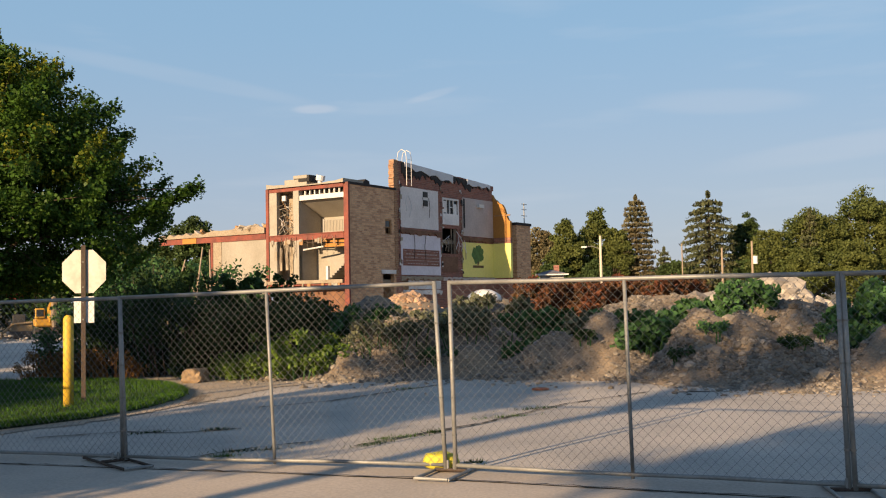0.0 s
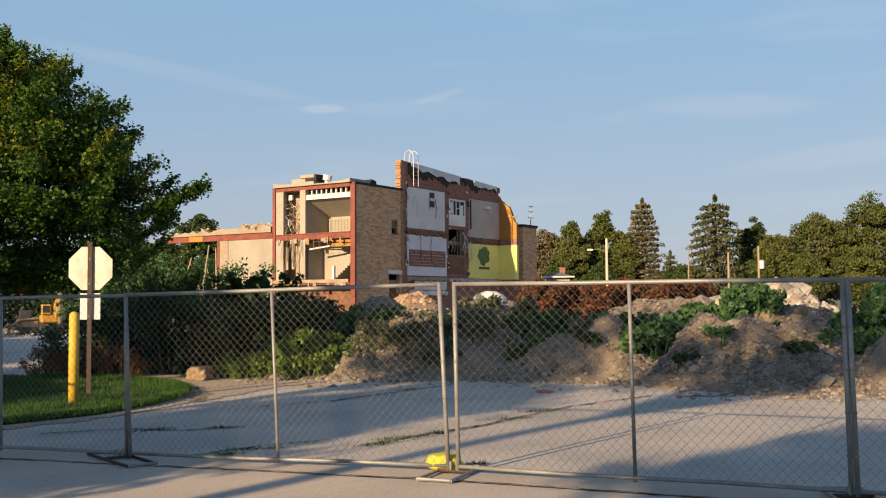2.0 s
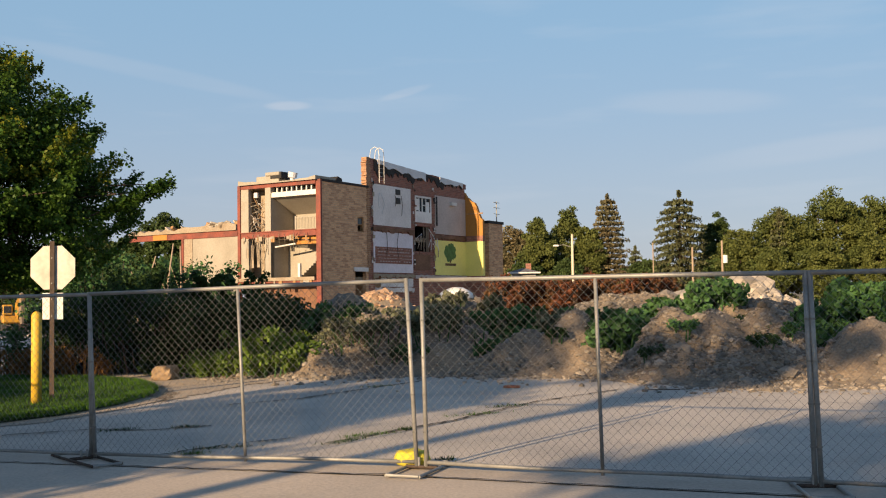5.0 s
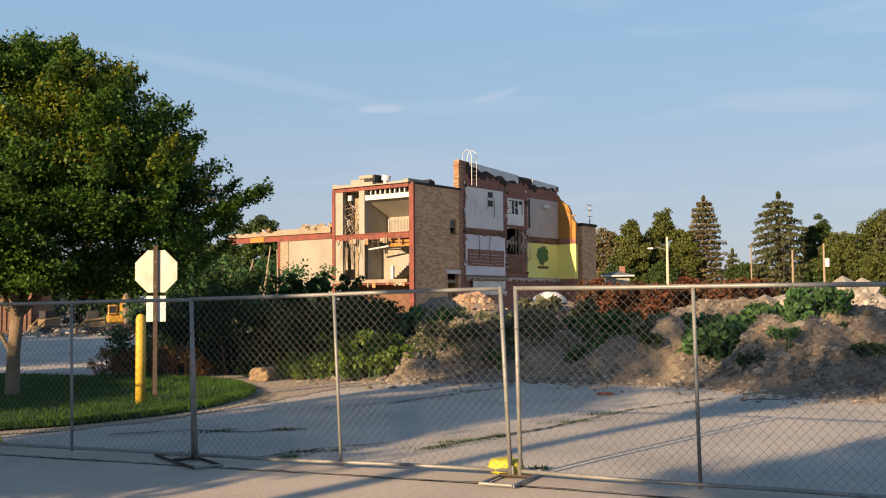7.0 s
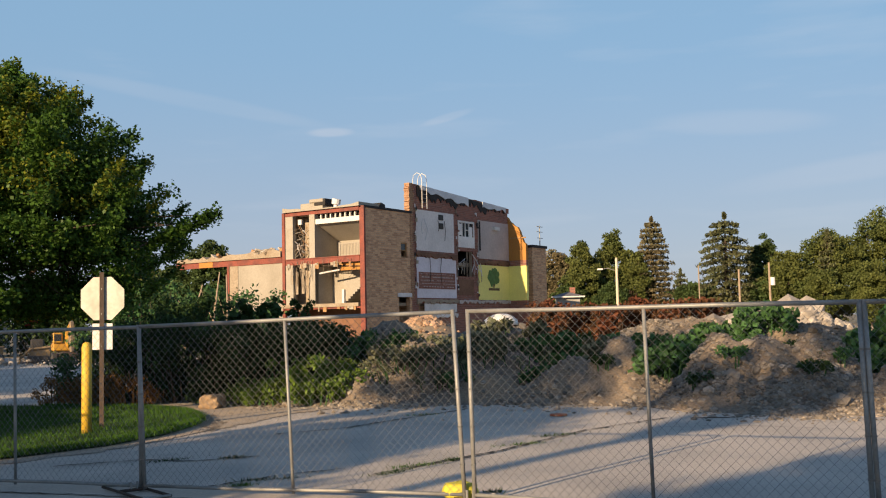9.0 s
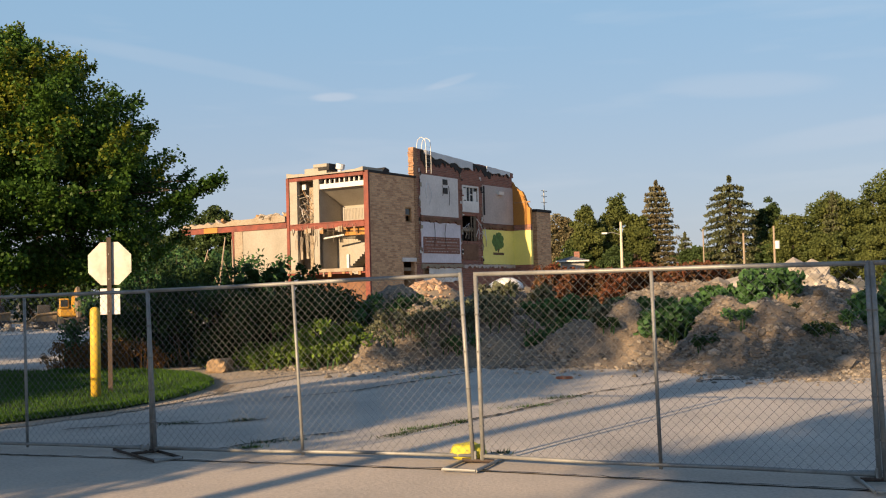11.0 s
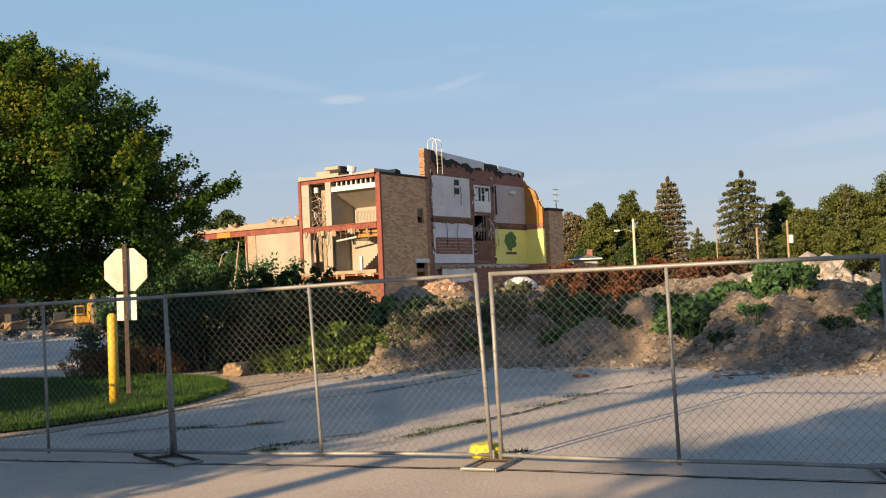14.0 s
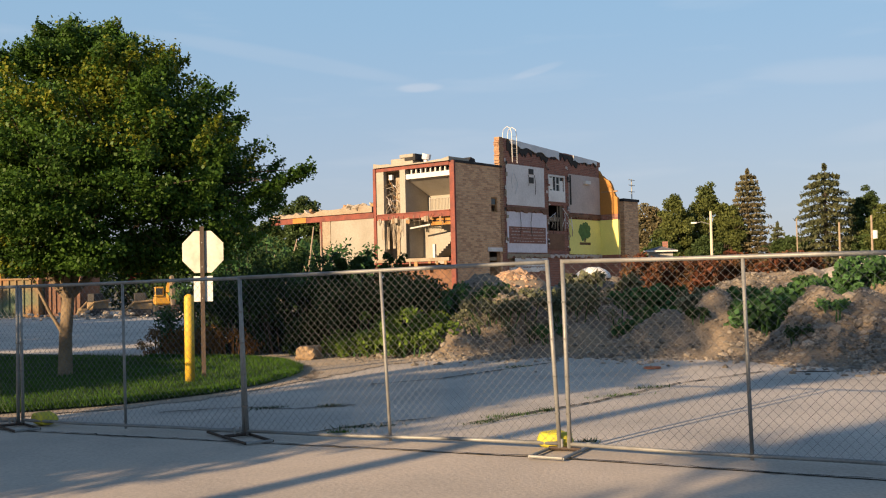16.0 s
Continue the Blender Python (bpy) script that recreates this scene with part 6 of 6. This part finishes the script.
# row out of view, added to keep the yard in shade
for k in range(6):
    q = -34 - 6.5 * k
    shade_tree("offscreen_tree", 1.0 + q * 0.862, 1.7 - q * 0.507, "unseen full tree added to shade the demolition yard", 610 + k, 12, 3.9, 3.6, 5.7, 4.6, 1.6, 0.2, 0.4, 150, 60, ("leaf", None, "bark"), (0, 0), (0.8, 1.3), 0.1)
# more unseen trees, added so that the house fronts fall into shade
for k, (x, y) in enumerate(((-77, 81), (-71.5, 75), (-83, 87), (-90, 90))):
    shade_tree("offscreen_tree", x, y, "unseen full tree added to shade the houses", 620 + k, 9, 3.9, 3.6, 5.0, 4.2, 1.4, 0.2, 0.45, 110, 50, ("leaf", None, "bark"), (0, 0), (0.8, 1.3), 0.1)

# ---- poles ----
def pole(x, y, h, label, mat="pole_wood", r=0.14, lamp=None, box_z=None, name="utility_pole"):
    p = thing(name, x, y, 0, 0, label, "pole", "poles")
    part("shaft", tube(bmesh.new(), [(0, 0, 0), (0, 0, h)], [r, r * 0.75], 8), mat, p)
    if lamp:
        part("arm", tube(bmesh.new(), [(0, 0, lamp[1] - 0.2), (lamp[0] * 0.6, 0, lamp[1] + 0.1), (lamp[0], 0, lamp[1])], 0.04, 6), "galvanised", p)
        part("lamp_head", boxes((lamp[0] - 0.45, lamp[0] + 0.1, -0.15, 0.15, lamp[1] - 0.08, lamp[1] + 0.1), bevel=0.03), "white_plastic", p)
    if box_z:
        part("transformer", tube(bmesh.new(), [(0.32, 0, box_z - 0.45), (0.32, 0, box_z + 0.4)], 0.26, 10), "white_plastic", p)


pole(9.35, 105, 7.95, "pale street lamp pole with one arm", "pole_pale", 0.16, (-1.5, 6.8), name="street_lamp")
pole(26.2, 112, 7.4, "wooden utility pole with a grey transformer", box_z=5.4)
pole(23.6, 115, 6.9, "weathered wooden utility pole")
pole(18.4, 110, 7.2, "thin grey wooden utility pole", r=0.08)
pole(50.25, 118, 12.2, "pale lamp pole behind the shop", "pole_pale", 0.14, (-0.5, 12.2), name="street_lamp")

# ---- the shop ----
def shop():
    s = thing("shop_building", 43.4, 110, 0, -21.4, "flat-roofed white shop with red sign and glazed front", "building")
    part("wall", boxes((1.2, 30, 0.35, 18, 0, 3.9)), "store_white", s)
    part("fascia", boxes((0, 30, -0.6, 18, 3.9, 6.2)), "store_white", s, "plain white fascia")
    part("coping", boxes((-0.08, 30.1, -0.68, 18.1, 6.2, 6.32)), "siding_white", s)
    part("side_vent", boxes((0.15, 0.95, -0.64, -0.6, 3.95, 5.2)), "machine_dark", s)
    g = part("sign_board", boxes((7.2, 15.5, -0.75, -0.6, 4.2, 5.85), bevel=0.02), "store_red", s, "red sign board with yellow shapes")
    for x, w, h in ((8.1, 0.9, 1.1), (9.3, 0.7, 0.9), (10.2, 0.7, 0.7), (11.1, 0.7, 0.7), (12.0, 0.7, 0.7), (12.9, 0.7, 0.7)):
        bm = bmesh.new()
        vs = [bm.verts.new(p) for p in ((x, -0.78, 4.45), (x + w * 0.8, -0.78, 4.45), (x + w, -0.78, 4.45 + h), (x + w * 0.45, -0.78, 4.45 + h))]
        bm.faces.new(vs)
        bmesh.ops.solidify(bm, geom=bm.faces[:], thickness=0.03)
        part("sign_shape", bm, "store_yellow", g)
    for x0, x1 in ((1.15, 1.9), (4.2, 4.95), (5.9, 6.1), (9.6, 9.8)):
        part("pier", boxes((x0, x1, -0.58, 0.5, 0, 3.9)), "store_white", s)
    part("recess", boxes((1.9, 4.2, 0.32, 0.36, 0, 3.9)), "glass_dark", s)
    part("door_sign", boxes((2.2, 3.75, 0.2, 0.31, 3.36, 3.85)), "store_red", s)
    d = part("door", boxes((2.2, 2.32, 0.2, 0.3, 1.3, 3.3), (2.9, 3.02, 0.2, 0.3, 1.3, 3.3), (3.6, 3.72, 0.2, 0.3, 1.3, 3.3), (2.32, 3.6, 0.2, 0.3, 3.15, 3.3), (2.32, 3.6, 0.2, 0.3, 1.3, 1.5)), "white_paint", s, "white framed double glass door")
    part("pane", boxes((2.32, 2.9, 0.24, 0.26, 1.5, 3.15)), "glass_dark", d)
    part("pane", boxes((3.02, 3.6, 0.24, 0.26, 1.5, 3.15)), "glass_dark", d)
    for x0, x1 in ((1.92, 2.12), (3.85, 4.15), (5.0, 5.9), (6.1, 7.5), (7.55, 9.6), (9.8, 12.5), (12.6, 16)):
        part("window", boxes((x0, x1, 0.27, 0.315, 1.9, 3.8)), "glass_dark", s)
    for x0, x1 in ((5.0, 5.88), (6.12, 9.58), (9.82, 16)):
        part("yellow_strip", boxes((x0, x1, 0.22, 0.262, 1.75, 2.3)), "store_yellow", s)
    part("poster", boxes((7.0, 7.5, 0.2, 0.25, 2.9, 3.7)), "store_yellow", s)


shop()


# ---- yard: skips, diggers, houses ----
def skip(x, y, turn, l, h, mat, label, ribs):
    s = thing("roll_off_skip", x, y, gz(x), turn, label, "skip", "skips")
    part("front_wall", boxes((0, l, 0, 0.08, 0.15, h)), mat, s)
    part("back_wall", boxes((0, l, 2.3, 2.38, 0.15, h)), mat, s)
    part("end_wall", boxes((0, 0.08, 0.08, 2.3, 0.15, h)), mat, s)
    part("end_wall", boxes((l - 0.08, l, 0.08, 2.3, 0.15, h)), mat, s)
    part("floor", boxes((0.08, l - 0.08, 0.08, 2.3, 0.15, 0.25)), mat, s)
    part("bottom_rail", boxes((0, l, -0.1, 0.0, 0.02, 0.2)), mat, s)
    part("top_rail", boxes((0, l, -0.1, 0.0, h - 0.1, h + 0.02)), mat, s)
    for i in range(ribs):
        q = 0.05 + (l - 0.2) * i / (ribs - 1)
        part("rib", boxes((q, q + 0.1, -0.09, 0.0, 0.2, h - 0.1)), mat, s)


skip(-42.8, 60.4, 3, 5.8, 2.55, "container_rust", "rust-orange and green ribbed steel skip", 12)
skip(-36.95, 61.2, 0, 2.6, 2.6, "container_brown", "dark brown ribbed steel skip", 8)
skip(-52.6, 63.4, -2, 6.4, 1.85, "container_dark", "long low dark brown steel skip", 10)


def digger(x, y, turn, label, s=1.0, boom=True):
    d = thing("excavator", x, y, gz(x), turn, label, "excavator", "excavators")
    for py in (-0.9, 0.9):
        bm = bmesh.new()
        box(bm, -1.5 * s, 1.5 * s, py * s - 0.25, py * s + 0.25, 0.05, 0.75 * s, 0.12)
        part("track", bm, "machine_dark", d)
    part("turntable", tube(bmesh.new(), [(0, 0, 0.6 * s), (0, 0, 0.95 * s)], 0.7 * s, 14), "machine_dark", d)
    part("body", boxes((-1.5 * s, 0.9 * s, -1.05 * s, 1.05 * s, 0.95 * s, 1.75 * s), bevel=0.08), "machine_yellow", d)
    c = part("cab", boxes((0.0, 1.1 * s, -1.05 * s, -0.1, 1.75 * s, 2.75 * s), bevel=0.06), "machine_yellow", d)
    part("cab_window", boxes((0.12, 1.0 * s, -1.09 * s, -1.052 * s, 1.95 * s, 2.6 * s)), "glass_dark", c)
    part("cab_window", boxes((1.102 * s, 1.13 * s, -0.95 * s, -0.2, 1.95 * s, 2.6 * s)), "glass_dark", c)
    if boom:
        b = part("boom", tube(bmesh.new(), [(0.6 * s, 0.3, 1.5 * s), (1.6 * s, 0.3, 2.9 * s), (3.2 * s, 0.3, 3.45 * s)], [0.28, 0.3, 0.2], 6), "machine_yellow", d)
        part("stick", tube(bmesh.new(), [(3.0 * s, 0.3, 3.75 * s), (3.5 * s, 0.3, 2.0 * s), (3.7 * s, 0.3, 0.9 * s)], [0.16, 0.22, 0.14], 6), "machine_dusty", d, "dusty brown stick")
        part("ram", tube(bmesh.new(), [(1.6 * s, 0.3, 3.3 * s), (3.0 * s, 0.3, 3.8 * s)], 0.07, 6), "galvanised", d)
        bm = bmesh.new()
        vs = [[bm.verts.new((3.7 * s + a, yy, c2)) for a, c2 in ((0, 0.95 * s), (0.2, 0.3), (-0.3, 0.06), (-0.75, 0.25), (-0.6, 0.6))] for yy in (-0.15, 0.75)]
        bm.faces.new(vs[0])
        bm.faces.new(vs[1][::-1])
        for i in range(5):
            bm.faces.new((vs[0][i], vs[1][i], vs[1][(i + 1) % 5], vs[0][(i + 1) % 5]))
        part("bucket", bm, "rusty_post", d)
    return d


digger(-42.3, 64.6, 202, "dusty yellow excavator with its arm folded behind the skip", 1.12)
digger(-29.9, 64.0, 300, "yellow excavator parked in the demolition yard", 0.66)


def loader(x, y, turn, label):
    d = thing("track_loader", x, y, gz(x), turn, label, "loader", "loaders")
    for py in (-0.65, 0.65):
        bm = bmesh.new()
        box(bm, -0.9, 0.9, py - 0.2, py + 0.2, 0.05, 0.7, 0.15)
        part("track", bm, "machine_dark", d)
    part("body", boxes((-0.95, 0.7, -0.5, 0.5, 0.5, 1.3), bevel=0.08), "machine_dusty", d)
    part("cab", boxes((-0.4, 0.6, -0.5, 0.5, 1.3, 2.05), bevel=0.06), "machine_dark", d)
    for py in (-0.62, 0.62):
        part("lift_arm", tube(bmesh.new(), [(-0.9, py, 1.4), (0.6, py, 1.25), (1.4, py, 0.5)], 0.1, 6), "machine_dusty", d)
    bm = bmesh.new()
    vs = [[bm.verts.new((a, yy, c)) for a, c in ((1.35, 0.75), (1.35, 0.1), (2.1, 0.05), (1.5, 0.2))] for yy in (-0.85, 0.85)]
    bm.faces.new(vs[0])
    bm.faces.new(vs[1][::-1])
    for i in range(4):
        bm.faces.new((vs[0][i], vs[1][i], vs[1][(i + 1) % 4], vs[0][(i + 1) % 4]))
    part("bucket", bm, "machine_dusty", d, "dusty bucket")
    d.matrix_world = d.matrix_world @ Matrix.Scale(0.72, 4)


loader(-28.4, 57.6, 205, "small yellow track loader with its bucket down")
loader(-33.2, 61.0, 240, "dusty grey-yellow track loader in the yard")
rng = np.random.default_rng(61)
heap = thing("yard_rubble", -29.5, 58.0, -0.2, 0, "low scatter of pale crushed concrete in the yard", "rubble heap", kind="stuff")
stones("rubble", [(rng.normal(0, 4.0), rng.normal(0, 1.6), abs(rng.normal(0, 0.16))) for k in range(420)], 0.07, "white_rubble", heap, 62)
part("core", tube(bmesh.new(), [(0, 0, 0), (0, 0, 0.18)], [2.2, 0.5], 12), "white_rubble", heap)


def house(x, y, turn, w, d, h, roof, label):
    b = thing("house", x, y, 0, turn, label, "house", "houses")
    part("wall", boxes((0, w, 0, d, 0, h)), "siding_white", b)
    bm = bmesh.new()
    e = 0.5
    vs = [bm.verts.new(p) for p in ((-e, -e, h), (w + e, -e, h), (w + e, d + e, h), (-e, d + e, h), (d / 2, d / 2, h + roof), (w - d / 2, d / 2, h + roof))]
    for f in ((0, 1, 5, 4), (1, 2, 5), (2, 3, 4, 5), (3, 0, 4), (3, 2, 1, 0)):
        bm.faces.new([vs[i] for i in f])
    part("roof", bm, "shingles", b, "dark grey hipped shingle roof")
    part("gutter", boxes((-e, w + e, -e - 0.1, -e, h - 0.15, h)), "white_paint", b)
    for i in range(int(w / 3)):
        q = 1.2 + i * 3.0
        wn_ = part("window", boxes((q, q + 1.0, -0.06, 0.0, h - 1.9, h - 0.7)), "white_paint", b)
        part("pane", boxes((q + 0.1, q + 0.9, -0.09, -0.062, h - 1.8, h - 0.8)), "glass_dark", wn_)
    part("chimney", boxes((w * 0.6, w * 0.6 + 0.6, d / 2, d / 2 + 0.6, h + roof - 0.4, h + roof + 0.5)), "red_brick", b)


house(-70.5, 90, -8, 11, 8, 4.0, 1.7, "white-sided house with a dark hipped roof beyond the yard")
house(-86, 95, -5, 12, 8, 4.2, 2.0, "pale house with a grey roof beyond the yard")
house(-66, 102, -5, 8, 8, 3.2, 1.4, "long low white house beyond the yard")
house(3.3, 112, 0, 2.6, 2.6, 4.3, 0.5, "small cream house among the trees")
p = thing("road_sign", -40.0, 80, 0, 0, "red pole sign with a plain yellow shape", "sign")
part("post", boxes((-0.1, 0.1, 0.0, 0.2, 0, 2.3)), "pole_pale", p)
q = part("board", boxes((-0.7, 0.7, -0.1, 0.1, 2.2, 3.5), bevel=0.05), "store_red", p)
for x in (-0.3, 0.3):
    part("sign_shape", tube(bmesh.new(), [(x - 0.25, -0.14, 2.6), (x - 0.18, -0.14, 3.1), (x, -0.14, 3.3), (x + 0.18, -0.14, 3.1), (x + 0.25, -0.14, 2.6)], 0.07, 6), "store_yellow", q)
for k, (x, y) in enumerate(((-66, 86), (-63, 86.5), (-61, 86))):
    bush("shrub", x, y, "dark round garden shrub before the house", 640 + k, spots(640 + k, 30, 1.4, 1.0, 0.3, 2.6, 0.5, 0.9), 0.4, "leaf_bush", 40, "shrubs")
for k, (x, y, h, w) in enumerate(((-44, 78, 4.2, 2.6), (-39, 80, 4.6, 2.6), (-34, 79, 4.4, 2.6), (-29, 76, 4.6, 2.4), (-25, 74, 4.0, 2.2), (-49, 80, 4.0, 2.6))):
    bush("tree_thicket", x, y, "dark green thicket behind the demolition yard", 660 + k, spots(660 + k, 50, w, 1.6, 0.4, h, 0.7, 1.2), 0.4, "leaf_bush", 60, "thickets")

# red roadside sign beyond the yard
sg = thing("roadside_sign", -55.9, 112, -1.3, 0, "small red roadside sign board with a yellow shape on a pole", "sign")
part("pole", tube(bmesh.new(), [(0, 0, 0), (0, 0, 3.6)], 0.07, 7), "pole_wood", sg)
sb = part("sign_board", boxes((-0.55, 0.55, -0.1, 0.1, 3.6, 4.7), bevel=0.03), "store_red", sg)
part("sign_shape", boxes((-0.35, -0.12, -0.13, -0.1, 3.85, 4.45), (0.12, 0.35, -0.13, -0.1, 3.85, 4.45), (-0.12, 0.12, -0.13, -0.1, 4.28, 4.45)), "store_yellow", sb)
